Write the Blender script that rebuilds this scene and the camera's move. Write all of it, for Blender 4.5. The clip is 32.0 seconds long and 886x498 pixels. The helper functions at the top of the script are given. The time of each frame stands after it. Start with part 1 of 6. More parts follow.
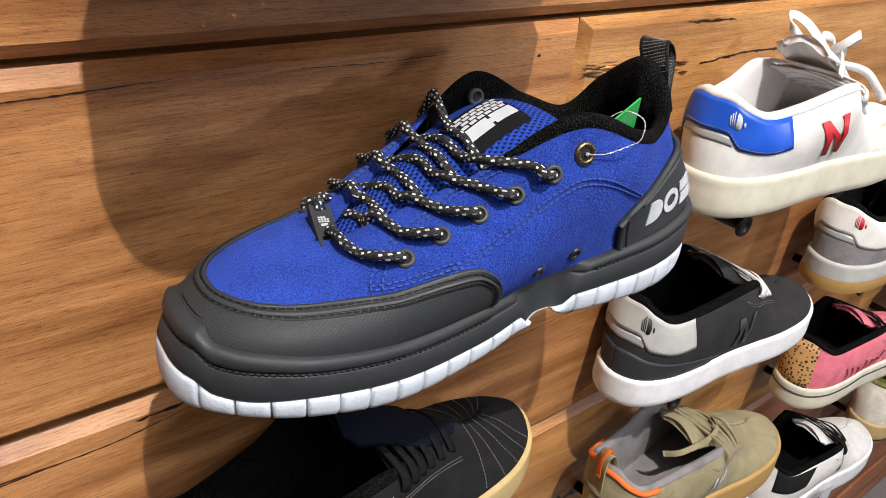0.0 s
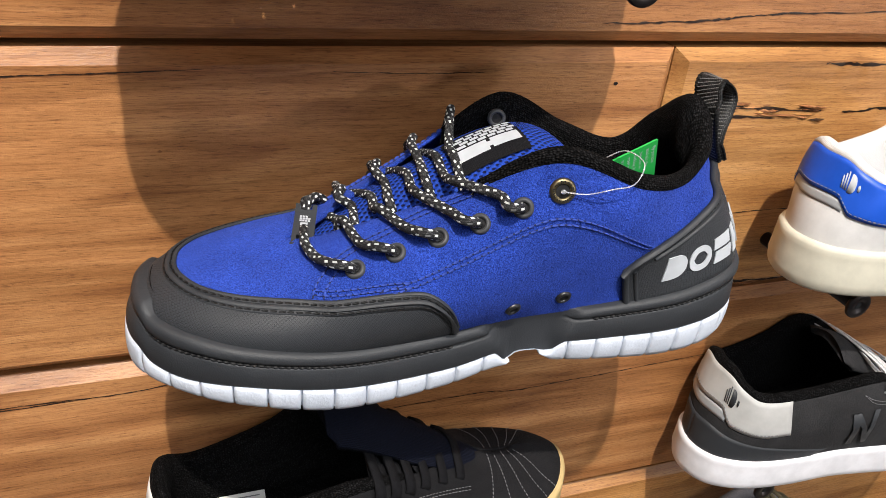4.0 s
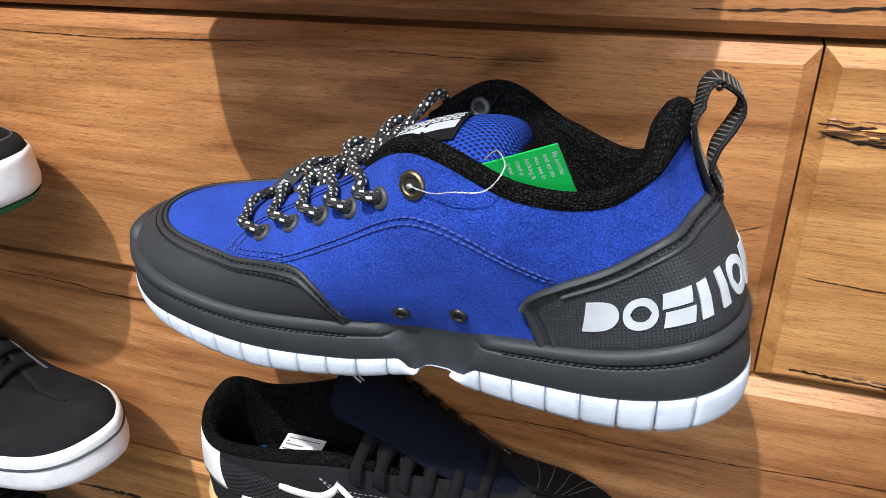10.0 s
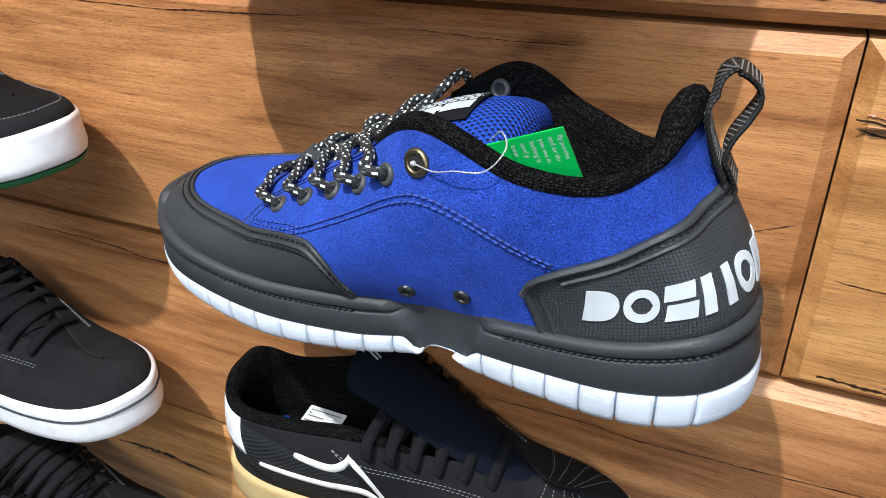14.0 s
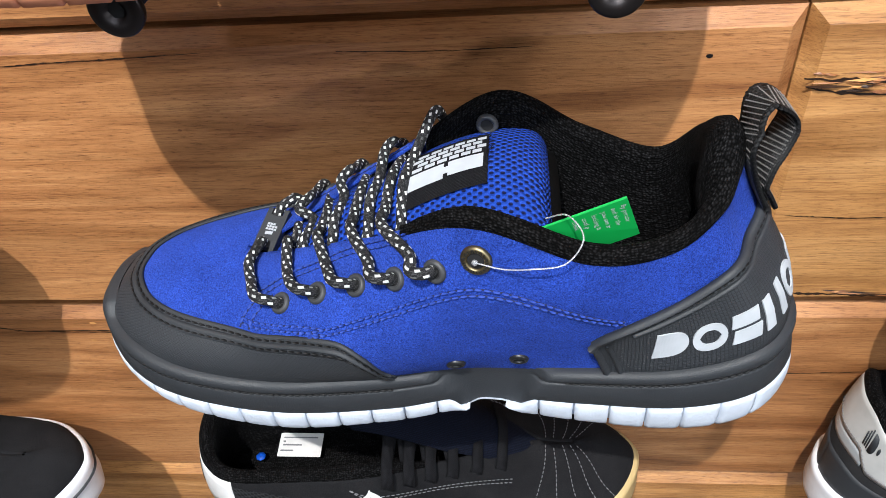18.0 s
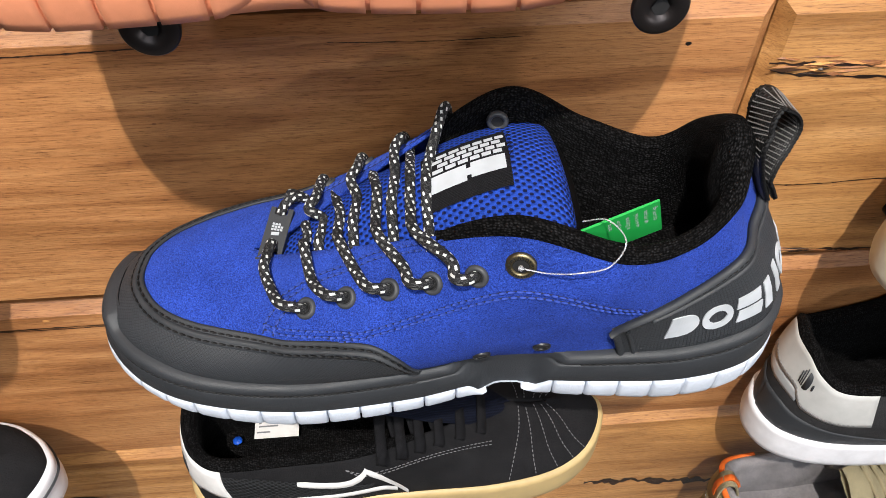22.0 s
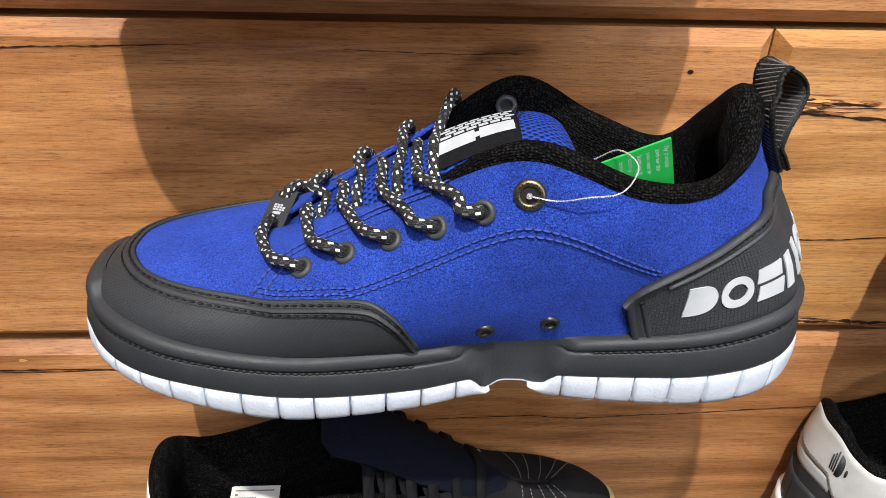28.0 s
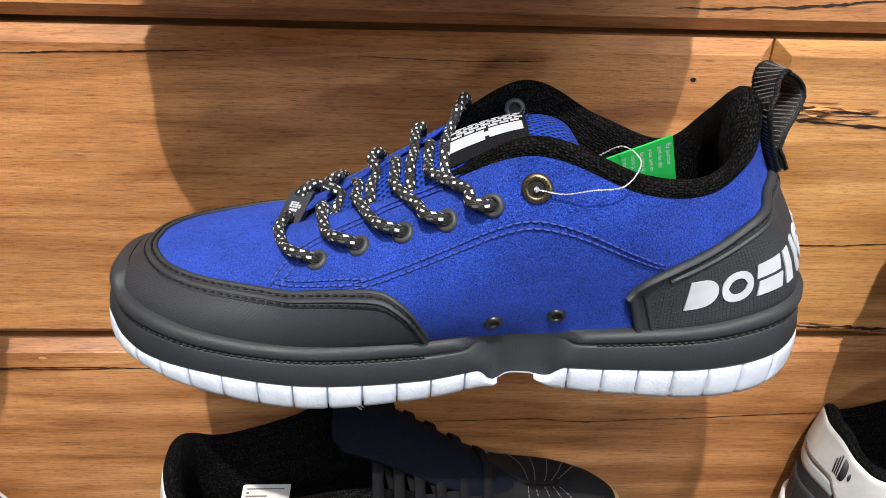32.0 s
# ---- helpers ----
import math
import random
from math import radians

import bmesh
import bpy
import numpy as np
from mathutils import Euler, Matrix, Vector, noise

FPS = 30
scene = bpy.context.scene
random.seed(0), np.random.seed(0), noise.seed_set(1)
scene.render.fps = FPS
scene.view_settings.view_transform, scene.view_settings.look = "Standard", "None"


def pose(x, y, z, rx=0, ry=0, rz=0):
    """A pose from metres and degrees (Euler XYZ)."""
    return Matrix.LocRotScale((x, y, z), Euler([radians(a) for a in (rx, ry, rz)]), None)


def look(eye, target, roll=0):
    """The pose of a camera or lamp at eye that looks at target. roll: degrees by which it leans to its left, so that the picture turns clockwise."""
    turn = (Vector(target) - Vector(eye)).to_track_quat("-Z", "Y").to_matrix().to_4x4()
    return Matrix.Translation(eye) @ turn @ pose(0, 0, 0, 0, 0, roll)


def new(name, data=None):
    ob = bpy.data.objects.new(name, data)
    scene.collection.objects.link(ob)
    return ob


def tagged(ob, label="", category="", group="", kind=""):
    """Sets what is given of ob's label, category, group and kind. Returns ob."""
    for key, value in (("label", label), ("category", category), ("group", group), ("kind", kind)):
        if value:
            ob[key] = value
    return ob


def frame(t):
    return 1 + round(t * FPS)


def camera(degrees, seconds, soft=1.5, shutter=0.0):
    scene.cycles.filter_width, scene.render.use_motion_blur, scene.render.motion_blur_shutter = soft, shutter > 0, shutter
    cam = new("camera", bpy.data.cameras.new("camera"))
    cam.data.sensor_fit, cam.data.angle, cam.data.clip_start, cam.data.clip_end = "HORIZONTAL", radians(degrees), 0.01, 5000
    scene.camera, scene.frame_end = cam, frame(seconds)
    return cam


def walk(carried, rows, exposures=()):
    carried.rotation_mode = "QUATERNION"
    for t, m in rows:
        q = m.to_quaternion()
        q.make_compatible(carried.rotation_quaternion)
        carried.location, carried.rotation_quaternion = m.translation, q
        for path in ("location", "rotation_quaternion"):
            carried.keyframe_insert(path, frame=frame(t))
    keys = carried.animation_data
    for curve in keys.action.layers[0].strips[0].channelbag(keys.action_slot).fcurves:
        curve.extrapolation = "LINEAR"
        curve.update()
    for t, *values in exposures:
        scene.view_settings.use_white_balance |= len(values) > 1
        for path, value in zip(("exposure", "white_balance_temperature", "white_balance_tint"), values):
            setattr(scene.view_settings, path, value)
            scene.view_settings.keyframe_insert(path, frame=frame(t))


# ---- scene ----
cam = camera(61.3, 32.0, soft=0.75)
# seconds, place in metres, turn in degrees
ROWS = [
    (0.0, -0.2446, -0.3592, 1.4623, 61.02, -4.99, -37.88),
    (0.5, -0.2459, -0.3583, 1.4649, 60.65, -5.25, -37.26),
    (1.0, -0.2399, -0.3598, 1.4653, 60.52, -5.59, -36.14),
    (1.5, -0.2315, -0.3676, 1.4659, 60.56, -5.48, -34.24),
    (2.0, -0.2199, -0.3767, 1.4687, 60.50, -5.72, -31.78),
    (2.5, -0.2011, -0.3869, 1.4713, 60.50, -5.87, -28.81),
    (3.0, -0.1785, -0.3909, 1.4719, 60.44, -5.98, -25.56),
    (3.5, -0.1559, -0.3978, 1.4717, 60.38, -5.61, -22.05),
    (5.5, -0.0558, -0.4224, 1.4697, 59.83, -3.33, -7.09),
    (6.0, -0.0321, -0.4226, 1.4677, 60.01, -2.73, -3.56),
    (6.5, -0.0101, -0.4182, 1.4674, 59.88, -1.89, -0.33),
    (7.0, 0.0115, -0.4164, 1.4674, 59.89, -1.04, 2.87),
    (7.5, 0.0354, -0.4126, 1.4662, 59.89, -0.20, 5.99),
    (8.0, 0.0537, -0.4101, 1.4655, 60.01, 0.54, 9.00),
    (8.5, 0.0745, -0.4058, 1.4621, 60.09, 1.13, 11.76),
    (9.0, 0.0933, -0.3959, 1.4599, 60.05, 1.55, 14.33),
    (9.5, 0.1088, -0.3899, 1.4586, 60.07, 1.84, 16.67),
    (10.0, 0.1232, -0.3851, 1.4569, 60.02, 2.08, 18.77),
    (10.5, 0.1326, -0.3836, 1.4558, 60.01, 2.20, 20.62),
    (11.0, 0.1420, -0.3774, 1.4537, 59.96, 2.21, 22.21),
    (11.5, 0.1481, -0.3746, 1.4527, 59.96, 2.17, 23.44),
    (12.0, 0.1511, -0.3734, 1.4515, 59.91, 2.08, 24.32),
    (12.5, 0.1523, -0.3718, 1.4510, 59.83, 2.00, 24.98),
    (13.0, 0.1516, -0.3704, 1.4515, 59.60, 2.00, 25.15),
    (13.5, 0.1485, -0.3732, 1.4514, 59.48, 1.73, 25.03),
    (14.0, 0.1448, -0.3769, 1.4531, 59.18, 1.68, 24.41),
    (14.5, 0.1356, -0.3761, 1.4573, 58.53, 1.86, 23.07),
    (16.5, 0.0894, -0.3560, 1.4877, 53.48, 4.54, 13.01),
    (17.0, 0.0707, -0.3506, 1.4999, 51.80, 4.77, 9.88),
    (17.5, 0.0538, -0.3429, 1.5089, 49.75, 4.67, 6.71),
    (18.0, 0.0375, -0.3388, 1.5174, 47.98, 4.11, 3.63),
    (18.5, 0.0219, -0.3322, 1.5222, 46.73, 3.57, 1.31),
    (19.0, 0.0104, -0.3318, 1.5293, 45.55, 2.84, -0.54),
    (19.5, 0.0001, -0.3358, 1.5378, 44.68, 2.15, -1.95),
    (20.0, -0.0085, -0.3360, 1.5442, 43.86, 1.45, -3.11),
    (20.5, -0.0137, -0.3327, 1.5464, 43.28, 0.88, -3.87),
    (21.0, -0.0175, -0.3292, 1.5457, 42.97, 0.43, -4.39),
    (21.5, -0.0198, -0.3265, 1.5458, 42.68, 0.07, -4.68),
    (22.0, -0.0215, -0.3259, 1.5441, 42.87, -0.17, -4.83),
    (22.5, -0.0212, -0.3257, 1.5428, 43.19, -0.41, -4.81),
    (23.0, -0.0210, -0.3295, 1.5382, 44.02, -0.66, -4.81),
    (23.5, -0.0239, -0.3345, 1.5298, 45.22, -0.95, -4.72),
    (24.0, -0.0239, -0.3388, 1.5230, 46.69, -1.14, -4.60),
    (24.5, -0.0240, -0.3442, 1.5133, 48.26, -1.26, -4.39),
    (26.5, -0.0241, -0.3738, 1.4773, 55.48, -1.74, -3.88),
    (27.0, -0.0256, -0.3763, 1.4682, 56.93, -1.86, -3.74),
    (27.5, -0.0253, -0.3797, 1.4624, 58.02, -1.87, -3.57),
    (28.0, -0.0247, -0.3813, 1.4567, 58.84, -1.76, -3.25),
    (28.5, -0.0264, -0.3832, 1.4524, 59.58, -1.64, -3.06),
    (29.0, -0.0259, -0.3868, 1.4521, 60.02, -1.56, -2.90),
    (29.5, -0.0256, -0.3896, 1.4527, 60.17, -1.50, -2.77),
    (30.0, -0.0247, -0.3920, 1.4522, 60.34, -1.54, -2.73),
    (30.5, -0.0264, -0.3926, 1.4517, 60.42, -1.64, -2.67),
    (31.0, -0.0282, -0.3934, 1.4528, 60.47, -1.79, -2.68),
    (31.5, -0.0278, -0.3960, 1.4528, 60.58, -1.83, -2.62),
    (32.0, -0.0266, -0.3976, 1.4529, 60.47, -1.83, -2.54),
]
EXPOSURES = [(0.0, 0.0, 6250, 10), (7.0, 0.1, 6300, 10), (10.0, 0.2, 5800, 7), (13.0, 0.29, 5650, 4), (15.5, 0.23, 5650, 5), (18.0, 0.13, 5750, 7), (20.0, 0.07, 6050, 9), (21.0, 0.07, 6150, 9), (24.0, 0.07, 6150, 9), (28.0, 0.14, 6150, 9), (32.0, 0.18, 6150, 9)]
walk(cam, [(t, pose(*place)) for t, *place in ROWS], EXPOSURES)

# ---- world and lights ----
world = bpy.data.worlds.new("shop")
scene.world = world
world.use_nodes = True
world.node_tree.nodes["Background"].inputs[0].default_value = (0.95, 0.97, 1.0, 1)
world.node_tree.nodes["Background"].inputs[1].default_value = 0.16


def spot(name, eye, target, watts, size=50, radius=0.03, colour=(1.0, 0.955, 0.92)):
    lamp = bpy.data.lights.new(name, "SPOT")
    lamp.energy, lamp.spot_size, lamp.spot_blend, lamp.shadow_soft_size, lamp.color = watts, radians(size), 0.5, radius, colour
    ob = new(name, lamp)
    ob.matrix_world = look(eye, target)
    return ob


spot("track_spot", (0.29, -2.05, 2.95), (0.05, -0.05, 1.20), 15, 60, 0.025)
spot("track_spot", (-0.26, -1.30, 3.40), (0.05, -0.05, 1.15), 350, 70, 0.020, (1.0, 0.905, 0.79))
spot("track_spot", (0.14, -1.32, 3.40), (0.10, -0.05, 1.15), 28, 70, 0.03)
spot("track_spot", (-1.50, -1.75, 3.10), (0.00, -0.05, 1.10), 24, 60, 0.03)
spot("track_spot", (2.40, -2.30, 1.85), (0.00, -0.02, 1.28), 100, 40, 0.10)
# Soft fill added overhead to lift the shadows; stands for no known fitting.
fill_light = bpy.data.lights.new("fill_panel", "AREA")
fill_light.energy, fill_light.shape, fill_light.size, fill_light.size_y, fill_light.color = 40, "RECTANGLE", 2.4, 1.2, (0.95, 0.98, 1.0)
new("fill_panel", fill_light).matrix_world = look((0.3, -1.9, 3.1), (0.1, -0.3, 1.0))


# ---- materials ----
def material(name, colour, rough=0.7, metal=0.0, sheen=0.0, spec=0.5):
    m = bpy.data.materials.new(name)
    m.use_nodes = True
    b = m.node_tree.nodes["Principled BSDF"]
    b.inputs["Base Color"].default_value = (*colour, 1)
    b.inputs["Roughness"].default_value, b.inputs["Metallic"].default_value = rough, metal
    b.inputs["Sheen Weight"].default_value, b.inputs["Specular IOR Level"].default_value = sheen, spec
    return m


class Nodes:
    """Small builder of node links in one material."""

    def __init__(self, m):
        self.t = m.node_tree
        self.b = self.t.nodes["Principled BSDF"]

    def add(self, kind, **sets):
        n = self.t.nodes.new(kind)
        for k, v in sets.items():
            if k in n.inputs:
                n.inputs[k].default_value = v
        return n

    def link(self, a, out, b, inp):
        self.t.links.new(a.outputs[out], b.inputs[inp])

    def coords(self, scale=(1, 1, 1), which="Object"):
        c, m = self.add("ShaderNodeTexCoord"), self.add("ShaderNodeMapping")
        m.inputs["Scale"].default_value = scale
        self.link(c, which, m, "Vector")
        return m

    def noise(self, vec, scale, detail=4, rough=0.55, distortion=0.0):
        n = self.add("ShaderNodeTexNoise", Scale=scale, Detail=detail, Roughness=rough, Distortion=distortion)
        self.link(vec, 0, n, "Vector")
        return n

    def ramp(self, src, out, stops):
        r = self.add("ShaderNodeValToRGB")
        e = r.color_ramp.elements
        while len(e) < len(stops):
            e.new(0.5)
        for el, (p, c) in zip(e, stops):
            el.position, el.color = p, (*c, 1)
        self.link(src, out, r, 0)
        return r

    def mix(self, fac, a, b, mode="MIX"):
        n = self.t.nodes.new("ShaderNodeMix")
        n.data_type, n.blend_type = "RGBA", mode
        for k, v in ((0, fac), (6, a), (7, b)):
            if isinstance(v, tuple) and hasattr(v[0], "outputs"):
                self.t.links.new(v[0].outputs[v[1]], n.inputs[k])
            elif isinstance(v, tuple):
                n.inputs[k].default_value = (*v, 1)
            else:
                n.inputs[k].default_value = v
        return n

    def bump(self, src, out, strength, distance, prev=None):
        n = self.add("ShaderNodeBump", Strength=strength, Distance=distance)
        self.link(src, out, n, "Height")
        if prev:
            self.link(prev, "Normal", n, "Normal")
        self.link(n, "Normal", self.b, "Normal")
        return n


def wood(name, dark, mid, light):
    m = material(name, mid, 0.42)
    n = Nodes(m)
    info = n.add("ShaderNodeObjectInfo")
    c = n.coords((1, 1, 1))
    shift = n.add("ShaderNodeVectorMath")
    n.link(c, 0, shift, 0)
    off = n.add("ShaderNodeMath")
    off.operation = "MULTIPLY"
    off.inputs[1].default_value = 7.0
    n.link(info, "Random", off, 0)
    n.link(off, 0, shift, 1)
    st = n.add("ShaderNodeMapping")
    st.inputs["Scale"].default_value = (2.2, 9, 22)
    n.link(shift, 0, st, 0)
    figure = n.noise(st, 1.6, 6, 0.6, 1.4)
    fine = n.add("ShaderNodeMapping")
    fine.inputs["Scale"].default_value = (14, 160, 420)
    n.link(shift, 0, fine, 0)
    grain = n.noise(fine, 2.2, 7, 0.72, 0.5)
    pores = n.add("ShaderNodeMapping")
    pores.inputs["Scale"].default_value = (150, 1200, 2600)
    n.link(shift, 0, pores, 0)
    pore = n.noise(pores, 1.0, 3, 0.6)
    flame = n.noise(st, 0.75, 4, 0.55, 1.6)
    base = n.ramp(figure, "Fac", [(0.30, dark), (0.5, mid), (0.72, light)])
    g = n.ramp(grain, "Fac", [(0.36, (0.60, 0.52, 0.48)), (0.50, (0.96, 0.95, 0.94)), (0.68, (1.12, 1.14, 1.15))])
    p = n.ramp(pore, "Fac", [(0.33, (0.30, 0.22, 0.20)), (0.43, (1, 1, 1)), (0.75, (1.18, 1.2, 1.2))])
    one = n.mix(0.85, (base, 0), (g, 0), "MULTIPLY")
    two = n.mix(0.65, (one, 2), (p, 0), "MULTIPLY")
    tone = n.ramp(info, "Random", [(0, (0.86, 0.84, 0.84)), (1, (1.08, 1.05, 1.0))])
    four = n.mix(1.0, (two, 2), (n.ramp(flame, "Fac", [(0.36, (0.70, 0.64, 0.58)), (0.50, (0.98, 0.96, 0.95)), (0.64, (1.16, 1.18, 1.22))]), 0), "MULTIPLY")
    three = n.mix(1.0, (four, 2), (tone, 0), "MULTIPLY")
    n.link(three, 2, n.b, "Base Color")
    r = n.ramp(grain, "Fac", [(0.3, (0.5, 0.5, 0.5)), (0.7, (0.33, 0.33, 0.33))])
    n.link(r, 0, n.b, "Roughness")
    n.bump(grain, "Fac", 0.35, 0.0006, n.bump(pore, "Fac", 0.35, 0.0004))
    return m


def suede(name, colour, nap=0.5, grain=0.4):
    m = material(name, colour, 0.92, sheen=nap, spec=0.15)
    n = Nodes(m)
    n.b.inputs["Sheen Roughness"].default_value = 0.45
    n.b.inputs["Sheen Tint"].default_value = (*[min(1, k * 1.5 + 0.1) for k in colour], 1)
    c = n.coords()
    cloud, fibre, pebble = n.noise(c, 38, 5, 0.62, 0.8), n.noise(c, 1500, 3, 0.8), n.noise(c, 620, 3, 0.6, 0.4)
    lo, hi = tuple(k * 0.80 for k in colour), tuple(min(1, k * 1.14 + 0.002) for k in colour)
    a = n.ramp(cloud, "Fac", [(0.33, lo), (0.66, hi)])
    f = n.ramp(fibre, "Fac", [(0.38, (0.34, 0.36, 0.42)), (0.50, (0.95, 0.95, 0.97)), (0.62, (1.9, 1.75, 1.5))])
    k = n.mix(grain, (a, 0), (f, 0), "MULTIPLY")
    n.link(k, 2, n.b, "Base Color")
    n.bump(fibre, "Fac", min(1.0, grain * 1.2), 0.0010, n.bump(pebble, "Fac", min(1.0, grain), 0.0014))
    return m


def rubber(name, colour, rough=0.5, bump=0.12, scale=900, spec=0.4):
    m = material(name, colour, rough, spec=spec)
    n = Nodes(m)
    c = n.coords()
    g, d = n.noise(c, scale, 3), n.noise(c, 70, 4)
    lo = tuple(k * 0.86 for k in colour)
    r = n.ramp(d, "Fac", [(0.35, lo), (0.65, colour)])
    n.link(r, 0, n.b, "Base Color")
    ro = n.ramp(d, "Fac", [(0.3, (rough - 0.08,) * 3), (0.7, (rough + 0.1,) * 3)])
    n.link(ro, 0, n.b, "Roughness")
    n.bump(g, "Fac", bump, 0.0004)
    return m


def woven(name, colour, pitch=0.0012, depth=0.6, rough=0.85, contrast=0.45, sheen=0.0, spec=0.1):
    """Knitted or woven textile on UV in metres."""
    m = material(name, colour, rough, sheen=sheen, spec=spec)
    n = Nodes(m)
    c = n.coords((1 / pitch, 1 / pitch, 1), "UV")
    v = n.add("ShaderNodeTexBrick", Scale=1.0)
    v.inputs["Mortar Size"].default_value = 0.16
    v.inputs["Mortar Smooth"].default_value = 0.8
    v.inputs["Brick Width"].default_value, v.inputs["Row Height"].default_value = 1.1, 0.62
    n.link(c, 0, v, "Vector")
    o = n.coords()
    fz = n.noise(o, 1400, 3)
    v.inputs["Color1"].default_value = (*colour, 1)
    v.inputs["Color2"].default_value = (*[k * 1.25 for k in colour], 1)
    v.inputs["Mortar"].default_value = (*[k * (1 - contrast) for k in colour], 1)
    f = n.ramp(fz, "Fac", [(0.3, (0.6,) * 3), (0.7, (1.35,) * 3)])
    k = n.mix(0.7, (v, "Color"), (f, 0), "MULTIPLY")
    n.link(k, 2, n.b, "Base Color")
    inv = n.add("ShaderNodeMath")
    inv.operation = "SUBTRACT"
    inv.inputs[0].default_value = 1.0
    n.link(v, "Fac", inv, 1)
    n.bump(inv, 0, depth, 0.0006, n.bump(fz, "Fac", 0.3, 0.0003))
    return m


def knit(name, colour, pitch=0.00125, ribs=0.5, rough=0.9, spec=0.15):
    """Dense knitted pile on UV in metres: rows of rounded loops with fuzz over them."""
    m = material(name, colour, rough, spec=spec)
    n = Nodes(m)
    loops = n.add("ShaderNodeTexVoronoi", Scale=1.0, Randomness=0.55)
    n.link(n.coords((1 / (pitch * 1.25), 1 / (pitch * 0.9), 0), "UV"), 0, loops, "Vector")
    rib = n.noise(n.coords((60, 1 / 0.0030, 1), "UV"), 1.0, 2, 0.5)
    fuzz = n.noise(n.coords(), 1600, 2, 0.7)
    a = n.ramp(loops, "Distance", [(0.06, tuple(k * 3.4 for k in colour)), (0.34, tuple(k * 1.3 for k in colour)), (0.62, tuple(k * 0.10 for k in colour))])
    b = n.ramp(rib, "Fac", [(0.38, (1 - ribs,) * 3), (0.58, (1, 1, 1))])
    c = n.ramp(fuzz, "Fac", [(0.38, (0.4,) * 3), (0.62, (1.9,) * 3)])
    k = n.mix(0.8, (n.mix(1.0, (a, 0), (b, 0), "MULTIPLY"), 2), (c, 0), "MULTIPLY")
    n.link(k, 2, n.b, "Base Color")
    inv = n.add("ShaderNodeMath")
    inv.operation = "SUBTRACT"
    inv.inputs[0].default_value = 1.0
    n.link(loops, "Distance", inv, 1)
    n.bump(inv, 0, 1.0, 0.0012, n.bump(rib, "Fac", 0.6, 0.0010))
    return m


def webbing(name, colour, thread, pitch=0.0015):
    """Coarse woven strap on UV in metres: cross ribs with pale thread tips."""
    m = material(name, colour, 0.6, spec=0.4)
    n = Nodes(m)
    v = n.add("ShaderNodeTexBrick", Scale=1.0)
    v.inputs["Mortar Size"].default_value, v.inputs["Mortar Smooth"].default_value = 0.22, 0.6
    v.inputs["Brick Width"].default_value, v.inputs["Row Height"].default_value = 1.1, 0.7
    n.link(n.coords((1 / pitch, 1 / pitch, 1), "UV"), 0, v, "Vector")
    v.inputs["Bias"].default_value = -0.22
    v.inputs["Color1"].default_value, v.inputs["Color2"].default_value, v.inputs["Mortar"].default_value = (*colour, 1), (*thread, 1), (0.002, 0.002, 0.002, 1)
    n.link(v, "Color", n.b, "Base Color")
    inv = n.add("ShaderNodeMath")
    inv.operation = "SUBTRACT"
    inv.inputs[0].default_value = 1.0
    n.link(v, "Fac", inv, 1)
    n.bump(inv, 0, 1.0, 0.0010)
    return m


def gridded(name, colour, pitch=0.0021, rough=0.55, diagonal=True):
    """Moulded rubber with a fine lozenge relief, on UV in metres."""
    m = material(name, colour, rough, spec=0.35)
    n = Nodes(m)
    mp = n.coords((1 / pitch, 1 / pitch, 1), "UV")
    mp.inputs["Rotation"].default_value = (0, 0, radians(45 if diagonal else 0))
    b = n.add("ShaderNodeTexBrick", Scale=1.0)
    b.offset = 0.0
    b.inputs["Mortar Size"].default_value, b.inputs["Mortar Smooth"].default_value = 0.14, 0.6
    b.inputs["Brick Width"].default_value, b.inputs["Row Height"].default_value = 1.0, 1.0
    n.link(mp, 0, b, "Vector")
    b.inputs["Color1"].default_value = (*colour, 1)
    b.inputs["Color2"].default_value = (*[k * 1.12 for k in colour], 1)
    b.inputs["Mortar"].default_value = (*[k * 0.55 for k in colour], 1)
    n.link(b, "Color", n.b, "Base Color")
    inv = n.add("ShaderNodeMath")
    inv.operation = "SUBTRACT"
    inv.inputs[0].default_value = 1.0
    n.link(b, "Fac", inv, 1)
    n.bump(inv, 0, 0.8, 0.0004)
    return m


